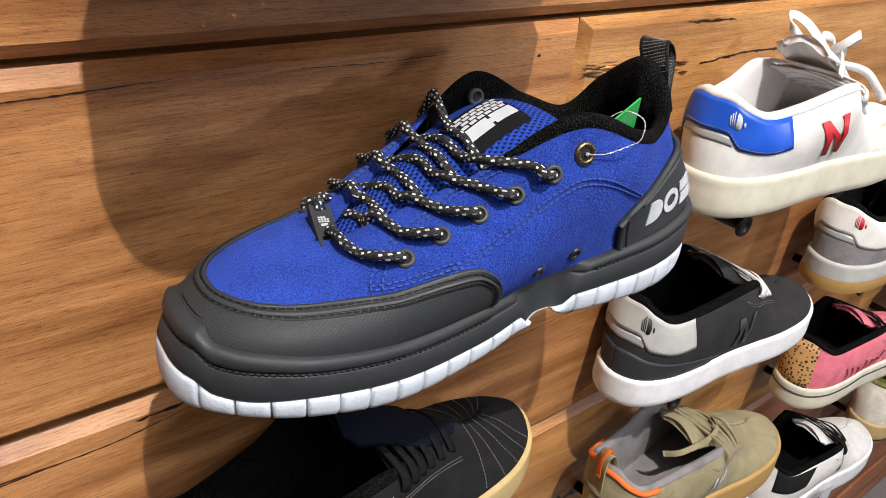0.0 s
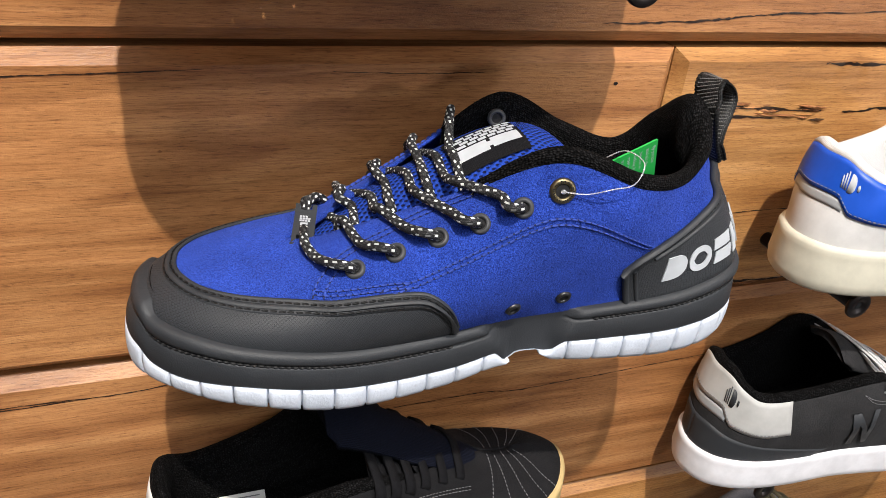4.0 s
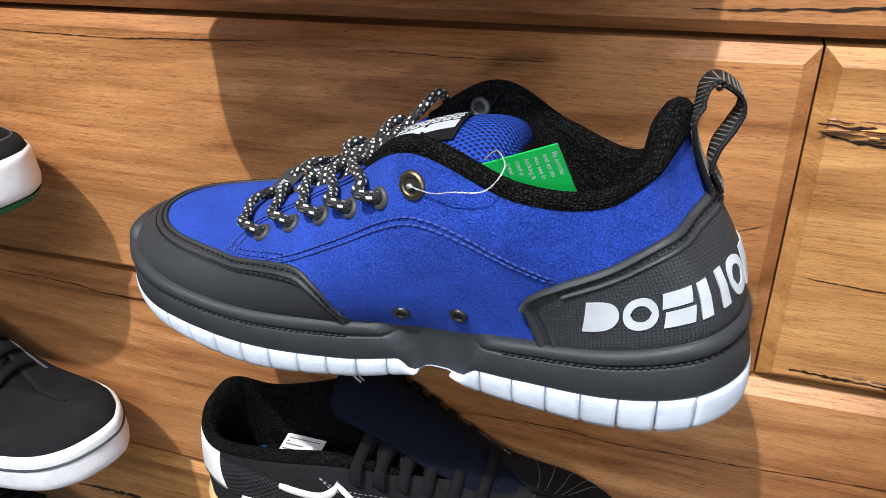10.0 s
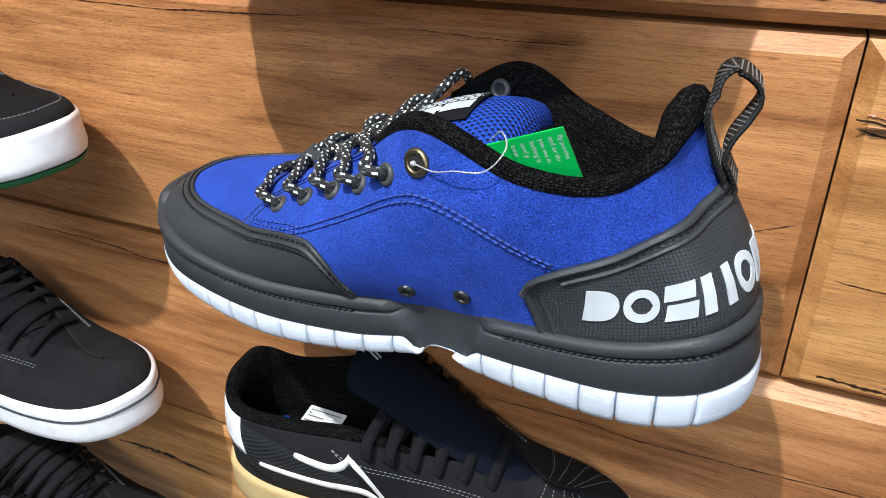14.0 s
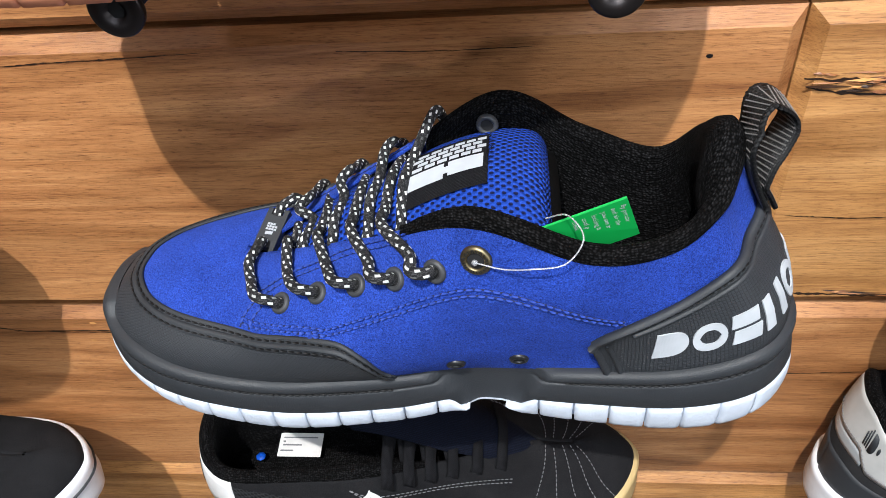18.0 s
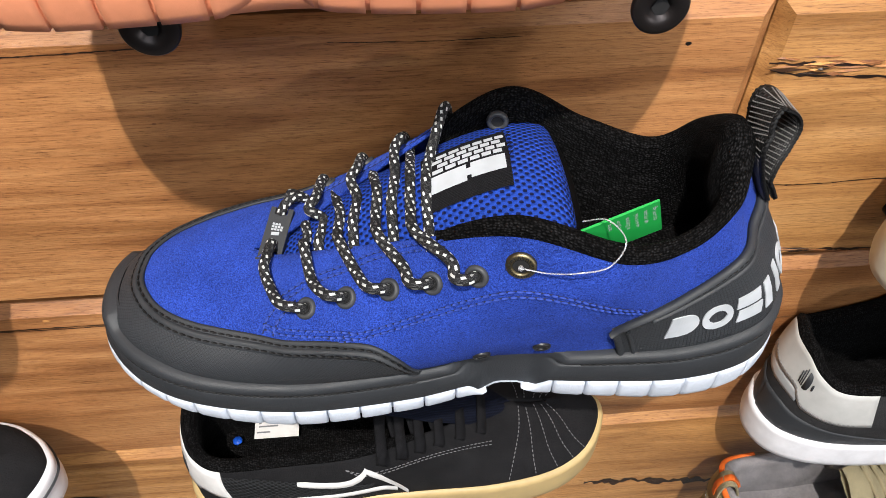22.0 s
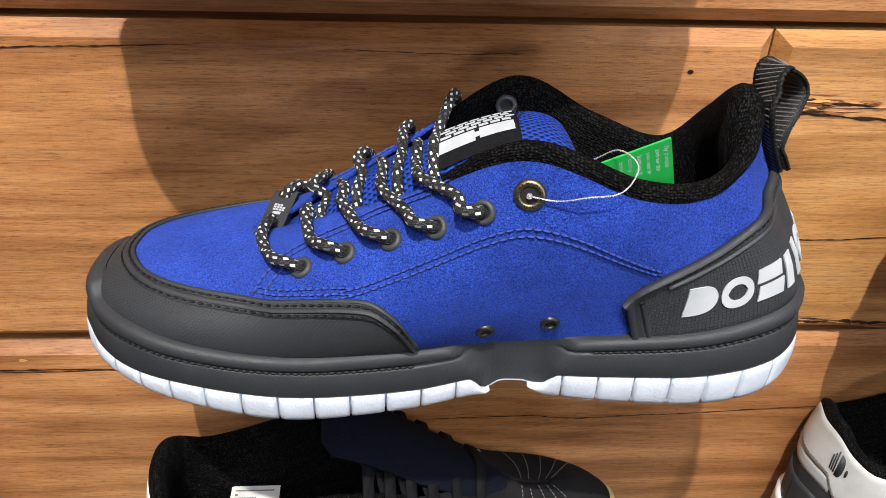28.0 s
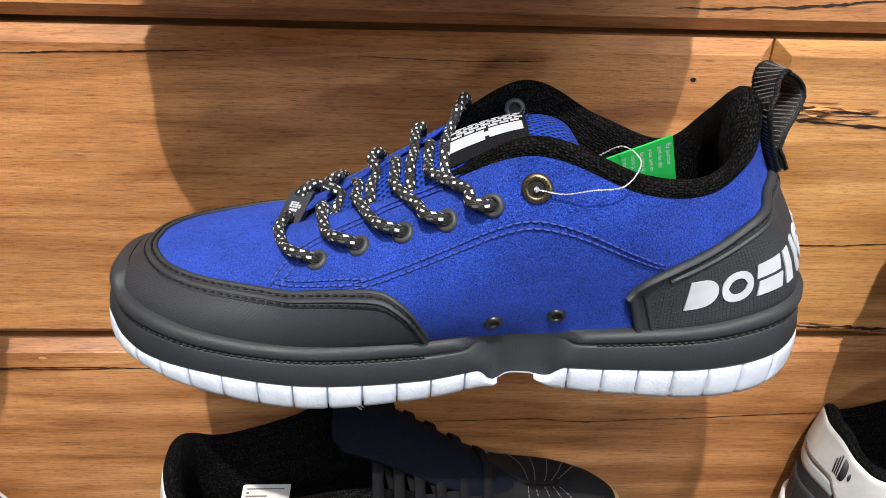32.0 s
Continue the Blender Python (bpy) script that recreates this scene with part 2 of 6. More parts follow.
def braid(name, ground, fleck):
    """Round lace on UV: u runs round the cord, v along it in cord widths. Short white twin stitches, staggered, over a fine dark weave."""
    m = material(name, ground, 0.75, spec=0.3)
    n = Nodes(m)
    mp = n.coords((4.0, 1.15, 1), "UV")
    turn = n.add("ShaderNodeMapping")
    turn.inputs["Rotation"].default_value = (0, 0, radians(-72))
    n.link(mp, 0, turn, 0)

    def bricks(scale, mortar, width, height, vec):
        b = n.add("ShaderNodeTexBrick", Scale=scale)
        b.inputs["Mortar Size"].default_value, b.inputs["Mortar Smooth"].default_value = mortar, 0.2
        b.inputs["Brick Width"].default_value, b.inputs["Row Height"].default_value = width, height
        n.link(vec, 0, b, "Vector")
        return b
    fine_mp = n.coords((15.0, 5.6, 1), "UV")
    diag = n.add("ShaderNodeMapping")
    diag.inputs["Rotation"].default_value = (0, 0, radians(-58))
    n.link(fine_mp, 0, diag, 0)
    fine = bricks(1.0, 0.10, 1.1, 0.6, diag)
    fine.inputs["Bias"].default_value = -0.2
    fine.inputs["Color1"].default_value, fine.inputs["Color2"].default_value, fine.inputs["Mortar"].default_value = (*ground, 1), (0.085, 0.085, 0.088, 1), (0.003, 0.003, 0.004, 1)
    dash = bricks(1.0, 0.245, 0.86, 0.74, turn)
    dash.inputs["Color1"].default_value, dash.inputs["Color2"].default_value, dash.inputs["Mortar"].default_value = (1, 1, 1, 1), (0.05, 0.05, 0.05, 1), (0, 0, 0, 1)
    cover = n.ramp(dash, "Color", [(0.22, (0, 0, 0)), (0.45, (1, 1, 1))])
    col = n.mix((cover, 0), (fine, "Color"), fleck)
    n.link(col, 2, n.b, "Base Color")
    inv = n.add("ShaderNodeMath")
    inv.operation = "SUBTRACT"
    inv.inputs[0].default_value = 1.0
    n.link(fine, "Fac", inv, 1)
    n.bump(inv, 0, 1.0, 0.0006)
    return m


def net(name, thread, hole, pitch=0.0036):
    """Open air mesh on UV in metres: oval holes in a knitted ground."""
    m = material(name, thread, 0.75, spec=0.2)
    n = Nodes(m)
    mp = n.coords((6.2832 / pitch, 8.6 / pitch, 0), "UV")
    wob = n.noise(n.coords(), 300, 2)
    sh, sc, sep = n.add("ShaderNodeVectorMath"), n.add("ShaderNodeVectorMath"), n.add("ShaderNodeSeparateXYZ")
    sc.operation = "SCALE"
    sc.inputs["Scale"].default_value = 1.2
    n.link(wob, "Color", sc, 0)
    n.link(mp, 0, sh, 0)
    n.link(sc, 0, sh, 1)
    n.link(sh, 0, sep, 0)
    cu, cv, b = n.add("ShaderNodeMath"), n.add("ShaderNodeMath"), n.add("ShaderNodeMath")
    cu.operation = cv.operation = "COSINE"
    b.operation = "MULTIPLY"
    n.link(sep, "X", cu, 0)
    n.link(sep, "Y", cv, 0)
    n.link(cu, 0, b, 0)
    n.link(cv, 0, b, 1)
    r = n.ramp(b, 0, [(0.22, thread), (0.40, hole), (0.9, tuple(k * 0.5 for k in hole))])
    inv = n.add("ShaderNodeMath")
    inv.operation = "MULTIPLY"
    inv.inputs[1].default_value = -1.0
    n.link(b, 0, inv, 0)
    fz = n.noise(n.coords(), 1600, 2)
    f = n.ramp(fz, "Fac", [(0.3, (0.6,) * 3), (0.7, (1.35,) * 3)])
    k = n.mix(0.7, (r, 0), (f, 0), "MULTIPLY")
    n.link(k, 2, n.b, "Base Color")
    n.bump(inv, 0, 0.8, 0.0008, n.bump(fz, "Fac", 0.5, 0.0004))
    return m


WOOD = wood("red_gum_timber", (0.240, 0.084, 0.040), (0.390, 0.150, 0.074), (0.510, 0.218, 0.114))
WOOD_MID = wood("honey_hardwood", (0.275, 0.115, 0.039), (0.455, 0.213, 0.077), (0.590, 0.312, 0.125))
WOOD_PALE = wood("pale_hardwood", (0.37, 0.172, 0.055), (0.56, 0.292, 0.098), (0.67, 0.385, 0.155))
BLUE = suede("royal_blue_suede", (0.0215, 0.0605, 0.405), 0.30, 0.95)
BLUE_MESH = net("blue_air_mesh", (0.014, 0.052, 0.36), (0.004, 0.009, 0.070), 0.0047)
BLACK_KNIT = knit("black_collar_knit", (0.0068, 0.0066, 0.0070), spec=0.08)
BLACK_RUBBER = rubber("black_moulded_rubber", (0.0250, 0.0278, 0.0325), 0.56, 0.5, 1300, spec=0.42)
BLACK_GRID = gridded("black_lozenge_rubber", (0.0300, 0.0332, 0.0385), 0.00135, 0.56)
WHITE_RUBBER = rubber("white_rubber", (0.57, 0.62, 0.71), 0.6, 0.8, 700)
LACE = braid("black_white_cord", (0.011, 0.011, 0.012), (0.75, 0.76, 0.74))
WHITE = rubber("white_print", (0.47, 0.495, 0.53), 0.7, 0.05, spec=0.15)
VENT_METAL = rubber("black_vent_metal", (0.012, 0.012, 0.013), 0.4, 0.2, 1500, 0.5)
BLACK_METAL = rubber("gunmetal_eyelet", (0.040, 0.042, 0.046), 0.5, 0.25, 1500, 0.45)
BRASS = material("antique_brass", (0.20, 0.165, 0.095), 0.42, 1.0)
HOLE = material("dark_hollow", (0.006, 0.006, 0.007), 0.9)
CHARCOAL_SUEDE = suede("charcoal_suede", (0.026, 0.026, 0.028), 0.05)
BLACK_SUEDE = suede("black_suede", (0.010, 0.010, 0.0115), 0.03)
BLACK_FABRIC = woven("black_canvas", (0.012, 0.012, 0.014), 0.0012, 0.8)
BLACK_STRAP = webbing("black_webbing", (0.006, 0.006, 0.007), (0.085, 0.085, 0.09), 0.0016)
STITCH_BLUE = material("blue_thread", (0.018, 0.052, 0.33), 0.7)
# Shade in the suede seams, given as a darker blue.
SEAM_SHADE = material("seam_shade_blue", (0.004, 0.009, 0.060), 0.8)
STITCH_WEB = material("grey_web_thread", (0.20, 0.195, 0.19), 0.5)
STITCH_BLACK = material("black_thread", (0.005, 0.005, 0.0055), 0.6, spec=0.25)
GREEN_CARD = material("green_printed_card", (0.02, 0.34, 0.06), 0.45)
CLEAR = material("clear_nylon", (0.85, 0.86, 0.9), 0.25)
CLEAR.node_tree.nodes["Principled BSDF"].inputs["Transmission Weight"].default_value = 0.75
DARK_STEEL = material("dark_steel", (0.035, 0.03, 0.03), 0.4, 0.8)


# ---- mesh helpers ----
def part(name, data, mat, parent=None, label="", smooth=True, uv=None):
    """One mesh object from (vertices, faces), under its thing or part."""
    verts, faces = data
    me = bpy.data.meshes.new(name)
    me.from_pydata([tuple(map(float, v)) for v in verts], [], [tuple(f) for f in faces])
    me.materials.append(mat)
    if smooth:
        me.polygons.foreach_set("use_smooth", [True] * len(me.polygons))
    if uv is not None:
        layer = me.uv_layers.new()
        idx = np.empty(len(me.loops), dtype=np.int32)
        me.loops.foreach_get("vertex_index", idx)
        layer.data.foreach_set("uv", np.asarray(uv, dtype=np.float32)[idx].ravel())
    me.update()
    ob = new(name, me)
    if parent:
        ob.parent = parent
    if label:
        tagged(ob, label)
    return ob


def sheet(P, close_u=False, close_v=False, flip=False):
    """Vertices and faces of a grid of points P[i, j]."""
    a, b = P.shape[:2]
    faces = []
    for i in range(a if close_u else a - 1):
        for j in range(b if close_v else b - 1):
            q = (i * b + j, ((i + 1) % a) * b + j, ((i + 1) % a) * b + (j + 1) % b, i * b + (j + 1) % b)
            faces.append(q[::-1] if flip else q)
    return P.reshape(-1, 3), faces


def spline(points, n, closed=False):
    """Catmull-Rom curve through the rows of points, n samples."""
    p = np.asarray(points, dtype=float)
    m = len(p)
    if closed:
        q = np.vstack([p[-1:], p, p[:2]])
        t = np.arange(n) / n * m
    else:
        q = np.vstack([2 * p[:1] - p[1:2], p, 2 * p[-1:] - p[-2:-1]])
        t = np.linspace(0, m - 1, n)
        t[-1] -= 1e-9
    i = t.astype(int)
    f = (t - i)[:, None]
    a, b, c, d = q[i], q[i + 1], q[i + 2], q[i + 3]
    return 0.5 * (2 * b + (c - a) * f + (2 * a - 5 * b + 4 * c - d) * f ** 2 + (3 * b - a - 3 * c + d) * f ** 3)


def unit(v):
    return v / np.maximum(np.linalg.norm(v, axis=-1, keepdims=True), 1e-9)


def tube(points, r, sides=8, flat=1.0, closed=False, up=(0, 0, 1), caps=True):
    """Swept cord: vertices, faces and UV (u round, v along in widths)."""
    p = np.asarray(points, dtype=float)
    n = len(p)
    d = unit(np.roll(p, -1, 0) - np.roll(p, 1, 0)) if closed else unit(np.gradient(p, axis=0))
    s = unit(np.cross(d, np.tile(np.asarray(up, dtype=float), (n, 1))))
    w = np.cross(s, d)
    a = np.linspace(0, 2 * np.pi, sides + 1)
    rr = np.broadcast_to(np.asarray(r, dtype=float), (n,))[:, None, None]
    P = p[:, None] + rr * (np.cos(a)[None, :, None] * s[:, None] + flat * np.sin(a)[None, :, None] * w[:, None])
    run = np.concatenate([[0], np.cumsum(np.linalg.norm(np.diff(p, axis=0), axis=1))]) / (2 * np.mean(rr))
    uv = np.stack(np.broadcast_arrays(a[None] / (2 * np.pi), run[:, None]), -1).reshape(-1, 2)
    v, f = sheet(P, closed, False)
    if caps and not closed:
        f = f + [tuple(range(sides))[::-1], tuple((n - 1) * (sides + 1) + k for k in range(sides))]
    return v, f, uv


def lathe(profile, centre, axis, sides=24):
    """Solid of revolution: profile of (radius, height) about axis through centre."""
    z = unit(np.asarray(axis, dtype=float))
    x = unit(np.cross(z, (0.3, 0.9, 0.2)))
    y = np.cross(z, x)
    a = np.arange(sides) / sides * 2 * np.pi
    ring = np.cos(a)[:, None] * x + np.sin(a)[:, None] * y
    P = np.asarray(centre)[None, None] + np.array([[h * z + r * ring[k] for r, h in profile] for k in range(sides)])
    return sheet(P, True, False)


def block(x0, x1, y0, y1, z0, z1, c=0.0):
    """Box with its front edges chamfered by c (front is -y)."""
    v = [(x0, y1, z0), (x1, y1, z0), (x1, y1, z1), (x0, y1, z1),
         (x0, y0 + c, z0), (x1, y0 + c, z0), (x1, y0 + c, z1), (x0, y0 + c, z1),
         (x0 + c, y0, z0 + c), (x1 - c, y0, z0 + c), (x1 - c, y0, z1 - c), (x0 + c, y0, z1 - c)]
    f = [(0, 3, 2, 1)]
    for i in range(4):
        j = (i + 1) % 4
        f += [(i, j, 4 + j, 4 + i), (4 + i, 4 + j, 8 + j, 8 + i)]
    return v, f + [(8, 9, 10, 11)]


# ---- the wall ----
wall = tagged(new("wall_north"), "wall clad in wide oiled hardwood boards", kind="structure")
SEAMS = [0.35, 0.555, 0.756, 0.957, 1.158, 1.359, 1.56, 1.76, 1.96, 2.16, 2.36, 2.56]
JOINTS = {0: [0.30], 1: [-0.45, 0.62], 2: [-0.9, 1.15], 3: [-0.75, 0.9], 4: [0.177], 5: [-0.7, 1.0], 6: [0.2], 7: [-0.3, 0.8], 8: [0.4], 9: [-0.8, 0.9], 10: [0.1]}
for k in range(len(SEAMS) - 1):
    xs = [-1.8] + JOINTS[k] + [2.4]
    for i in range(len(xs) - 1):
        mat = WOOD_PALE if (k, i) == (4, 1) or k == 2 else WOOD_MID if k in (3, 4, 5) else WOOD
        part("plank", block(xs[i] + 0.0006, xs[i + 1] - 0.0006, 0, 0.045, SEAMS[k] + 0.002, SEAMS[k + 1] - 0.002, 0.0078), mat, wall, smooth=False)
for z0, z1, x in ((0.0, 0.15, 0.5), (0.15, 0.35, -0.6)):
    for x0, x1 in ((-1.8, x), (x, 2.4)):
        part("plank", block(x0 + 0.0006, x1 - 0.0006, 0, 0.045, z0 + 0.002, z1 - 0.002, 0.0078), WOOD, wall, smooth=False)
PLASTER = rubber("painted_plaster", (0.62, 0.60, 0.57), 0.85, 0.05, 120)
FLOOR = rubber("grey_concrete", (0.22, 0.21, 0.20), 0.55, 0.1, 60)
for name, box, mat in (("floor", (-2.6, 3.2, -4.2, 0.1, -0.1, 0.0), FLOOR), ("ceiling", (-2.6, 3.2, -4.2, 0.1, 3.7, 3.8), PLASTER), ("wall_south", (-2.6, 3.2, -4.3, -4.2, 0.0, 3.7), PLASTER),
                       ("wall_west", (-2.7, -2.6, -4.2, 0.1, 0.0, 3.7), PLASTER), ("wall_east", (3.2, 3.3, -4.2, 0.1, 0.0, 3.7), PLASTER), ("wall_above", (-2.6, 3.2, 0.062, 0.1, 0.0, 3.7), PLASTER)):
    tagged(part(name, block(*box), mat, smooth=False), {"floor": "bare grey concrete shop floor", "ceiling": "plain painted shop ceiling"}.get(name, "plain painted plaster wall of the shop"), kind="structure")
part("backing_board", block(-1.8, 2.4, 0.046, 0.06, 0.0, 2.6), HOLE, wall, smooth=False)


def crack(points, width, seed):
    """A split in the boards along points (x, z): a jagged dark sliver just proud of the face."""
    rnd = random.Random(seed)
    p = spline(points, max(20, int(abs(points[-1][0] - points[0][0]) * 260)))
    top, low, j = [], [], 0.0
    for i, (x, z) in enumerate(p):
        t = i / (len(p) - 1)
        w = width * (0.35 + rnd.random() ** 2 * 0.9) * math.sin(math.pi * min(1, 0.04 + t * 0.94)) ** 0.4
        j = 0.6 * j + (rnd.random() - 0.5) * width * 0.45
        top.append((x, -0.0004, z + j + w / 2))
        low.append((x, -0.0004, z + j - w / 2))
    n = len(p)
    part("timber_split", (top + low, [(i, n + i, n + i + 1, i + 1) for i in range(n - 1)]), BARK, wall, smooth=False)


BARK = wood("dark_split_timber", (0.008, 0.004, 0.002), (0.022, 0.010, 0.005), (0.06, 0.028, 0.012))
crack([(-0.34, 1.345), (-0.24, 1.3435), (-0.20, 1.3445), (-0.16, 1.3455), (-0.12, 1.3470)], 0.0009, 1)
crack([(-0.05, 1.3450), (0.00, 1.3435), (0.05, 1.3440)], 0.0007, 2)
crack([(-0.46, 1.140), (-0.38, 1.141), (-0.33, 1.139), (-0.31, 1.136), (-0.24, 1.137), (-0.18, 1.1365), (-0.12, 1.1435)], 0.0014, 3)
crack([(-0.30, 1.1355), (-0.25, 1.1350), (-0.20, 1.1360)], 0.0010, 4)
crack([(0.00, 1.088), (0.06, 1.090), (0.10, 1.087), (0.15, 1.0885), (0.19, 1.090), (0.25, 1.093), (0.32, 1.095)], 0.0012, 5)


def splinters(x0, x1, z0, z1, n, seed):
    """Torn fibres in a broken strip of a board: slim wedges of raw wood over the dark split."""
    rnd = random.Random(seed)
    for k in range(n):
        x, z = x0 + (x1 - x0) * rnd.random(), z0 + (z1 - z0) * rnd.random()
        z += (0.5 - (x - x0) / (x1 - x0)) * 0.010
        a, h, d, tilt = rnd.uniform(0.006, 0.026), rnd.uniform(0.0008, 0.0024), rnd.uniform(0.0008, 0.0028), rnd.uniform(-0.10, 0.05)
        v = [(x, -0.0002, z), (x + a * 0.5, -0.0002, z + h * 0.5 + tilt * a * 0.5), (x + a, -0.0002, z + tilt * a), (x + a * 0.4, -0.0002, z - h * 0.5 + tilt * a * 0.4), (x + a * (0.3 + 0.4 * rnd.random()), -d, z + tilt * a * 0.5)]
        part("splinter", (v, [(1, 0, 4), (2, 1, 4), (3, 2, 4), (0, 3, 4)]), (TORN, WOOD_PALE, BARK)[0 if rnd.random() < 0.6 else (1 if rnd.random() < 0.6 else 2)], wall, smooth=False)


TORN = wood("torn_raw_timber", (0.14, 0.058, 0.024), (0.32, 0.14, 0.055), (0.48, 0.24, 0.10))
crack([(0.180, 1.3215), (0.21, 1.3190), (0.25, 1.3165), (0.31, 1.3125)], 0.0036, 16)
crack([(0.182, 1.3165), (0.20, 1.3130), (0.235, 1.3105), (0.27, 1.3085)], 0.0022, 14)
splinters(0.180, 0.30, 1.3100, 1.3215, 46, 11)
splinters(0.20, 0.29, 1.1685, 1.1725, 12, 12)
crack([(0.33, 1.311), (0.40, 1.314), (0.48, 1.312), (0.55, 1.305)], 0.0030, 17)
crack([(0.190, 1.2345), (0.21, 1.2325), (0.24, 1.2315), (0.30, 1.233), (0.40, 1.229)], 0.0010, 18)
crack([(0.30, 1.205), (0.38, 1.204), (0.50, 1.200)], 0.0010, 19)
crack([(0.194, 1.1715), (0.23, 1.1705), (0.27, 1.169), (0.31, 1.1675), (0.40, 1.170)], 0.0030, 20)
crack([(0.115, 1.3735), (0.15, 1.3745), (0.19, 1.3760), (0.22, 1.3790), (0.26, 1.3815), (0.34, 1.384)], 0.0017, 21)
crack([(0.30, 1.3480), (0.33, 1.3470), (0.37, 1.3455)], 0.0026, 22)
crack([(0.145, 1.2545), (0.159, 1.2600), (0.1655, 1.2625)], 0.0008, 23)
crack([(-0.42, 0.883), (-0.38, 0.887), (-0.35, 0.888), (-0.30, 0.883)], 0.006, 24)
crack([(0.15, 0.836), (0.22, 0.828), (0.30, 0.818), (0.36, 0.814), (0.44, 0.818)], 0.014, 26)
crack([(-0.16, 1.146), (-0.135, 1.147), (-0.11, 1.150)], 0.0028, 25)
for k, (x, z) in enumerate([(0.1327, 1.3355), (-0.265, 1.1262), (-0.2591, 1.1446), (-0.1450, 1.3015), (0.02, 1.10)]):
    a = np.linspace(0, 2 * math.pi, 9)[:-1]
    q = [(x + (0.0017 if k < 1 else 0.0026 if k < 3 else 0.0013) * math.cos(t) * (1 + 0.3 * math.sin(3 * t + k)), -0.0004, z + (0.0012 if k < 3 else 0.0008) * math.sin(t)) for t in a]
    part("nail_mark" if k < 1 else "timber_knot", (q[::-1], [tuple(range(8))]), DARK_STEEL if k < 1 else (WOOD_PALE if k < 3 else TORN), wall, smooth=False)


# ---- shoes ----
class Last:
    """The shape of a shoe: ribs that run from the sole up to the top line, all round. Toe at -x, sole bottom near z = 0."""

    def __init__(self, outline, bottom, welt, top, swell, n=176, levels=26, ridge=None):
        self.n, self.levels = n, levels
        self.out = spline(outline, n, True)
        self.zb = spline(np.array(bottom)[:, None], n, True)[:, 0]
        self.zm = spline(np.array(welt)[:, None], n, True)[:, 0]
        self.top = spline(top, n, True)
        if ridge is not None:
            half = np.arange(n) < n / 2
            x, y, z = self.top.T
            y = np.where(half, np.minimum(y, ridge), np.maximum(y, ridge))
            shut = np.clip((-0.078 - x) / 0.018, 0, 1)
            shut = shut * shut * (3 - 2 * shut)
            self.top[:, 1] = np.where(x < -0.078, ridge * shut + y * (1 - shut), self.top[:, 1])
            self.top[:, 2] = z + shut * (np.interp(x, [-0.112, -0.078], [0.0675, 0.0718]) - z)
        sw = spline(swell, n, True)
        d = np.roll(self.out, -1, 0) - np.roll(self.out, 1, 0)
        self.nrm = unit(np.stack([-d[:, 1], d[:, 0]], 1)) * -1
        o = np.concatenate([self.nrm, np.zeros((n, 1))], 1)
        self.o = o
        up = np.array([0, 0, 1.0])
        p0 = np.concatenate([self.out, self.zm[:, None]], 1) - 0.0035 * o - 0.003 * up
        p3 = self.top
        p1 = p0 + sw[:, :1] * up + sw[:, 1:2] * o
        p2 = p3 + sw[:, 2:3] * o - sw[:, 3:4] * up
        v = np.linspace(0, 1, levels)[None, :, None]
        p0, p1, p2, p3 = (q[:, None] for q in (p0, p1, p2, p3))
        self.S = (1 - v) ** 3 * p0 + 3 * (1 - v) ** 2 * v * p1 + 3 * (1 - v) * v ** 2 * p2 + v ** 3 * p3
        du = np.roll(self.S, -1, 0) - np.roll(self.S, 1, 0)
        dv = np.gradient(self.S, axis=1)
        self.N = unit(np.cross(du, dv))

    def at(self, s, v, lift=0.0):
        """Points on the upper at s (0..1 round from the toe by the near side) and v (0 sole .. 1 top line), lifted off it."""
        s, v = np.broadcast_arrays(np.asarray(s, dtype=float), np.asarray(v, dtype=float))
        a = (s % 1.0) * self.n
        b = np.clip(v, 0, 1) * (self.levels - 1)
        i, j = a.astype(int), np.minimum(b.astype(int), self.levels - 2)
        f, g = (a - i)[..., None], (b - j)[..., None]
        i1 = (i + 1) % self.n
        i = i % self.n

        def pick(A):
            return (A[i, j] * (1 - f) + A[i1, j] * f) * (1 - g) + (A[i, j + 1] * (1 - f) + A[i1, j + 1] * f) * g
        return pick(self.S) + unit(pick(self.N)) * np.asarray(lift, dtype=float)[..., None]

    def normal(self, s, v):
        return unit(self.at(s, v, 0.001) - self.at(s, v, 0.0))


def cyc(a, b, n):
    """n values of s from a to b, going up and past 1 if need be."""
    return np.linspace(a, b if b > a else b + 1, n)


def flipped(data, flip):
    v, f = data[0], data[1]
    if not flip:
        return data
    v = np.asarray(v, dtype=float) * np.array([-1, 1, 1])
    return (v, [tuple(q)[::-1] for q in f], *data[2:])


PLAIN_OUTLINE = [(-0.1580, 0.005), (-0.1528, -0.014), (-0.138, -0.032), (-0.112, -0.044), (-0.070, -0.0495), (-0.020, -0.0495), (0.020, -0.050), (0.065, -0.055),
           (0.105, -0.0555), (0.133, -0.0485), (0.147, -0.036), (0.1525, -0.019), (0.148, -0.001), (0.136, 0.013), (0.105, 0.024), (0.065, 0.030),
           (0.020, 0.040), (-0.020, 0.050), (-0.070, 0.056), (-0.112, 0.0495), (-0.138, 0.034), (-0.152, 0.019)]
PLAIN_BOTTOM = [0.0165, 0.0150, 0.0115, 0.006, 0.0, 0.004, 0.012, 0.012, 0.011, 0.011, 0.011, 0.0125, 0.011, 0.011, 0.011, 0.012, 0.012, 0.004, 0.0, 0.006, 0.0115, 0.0150]
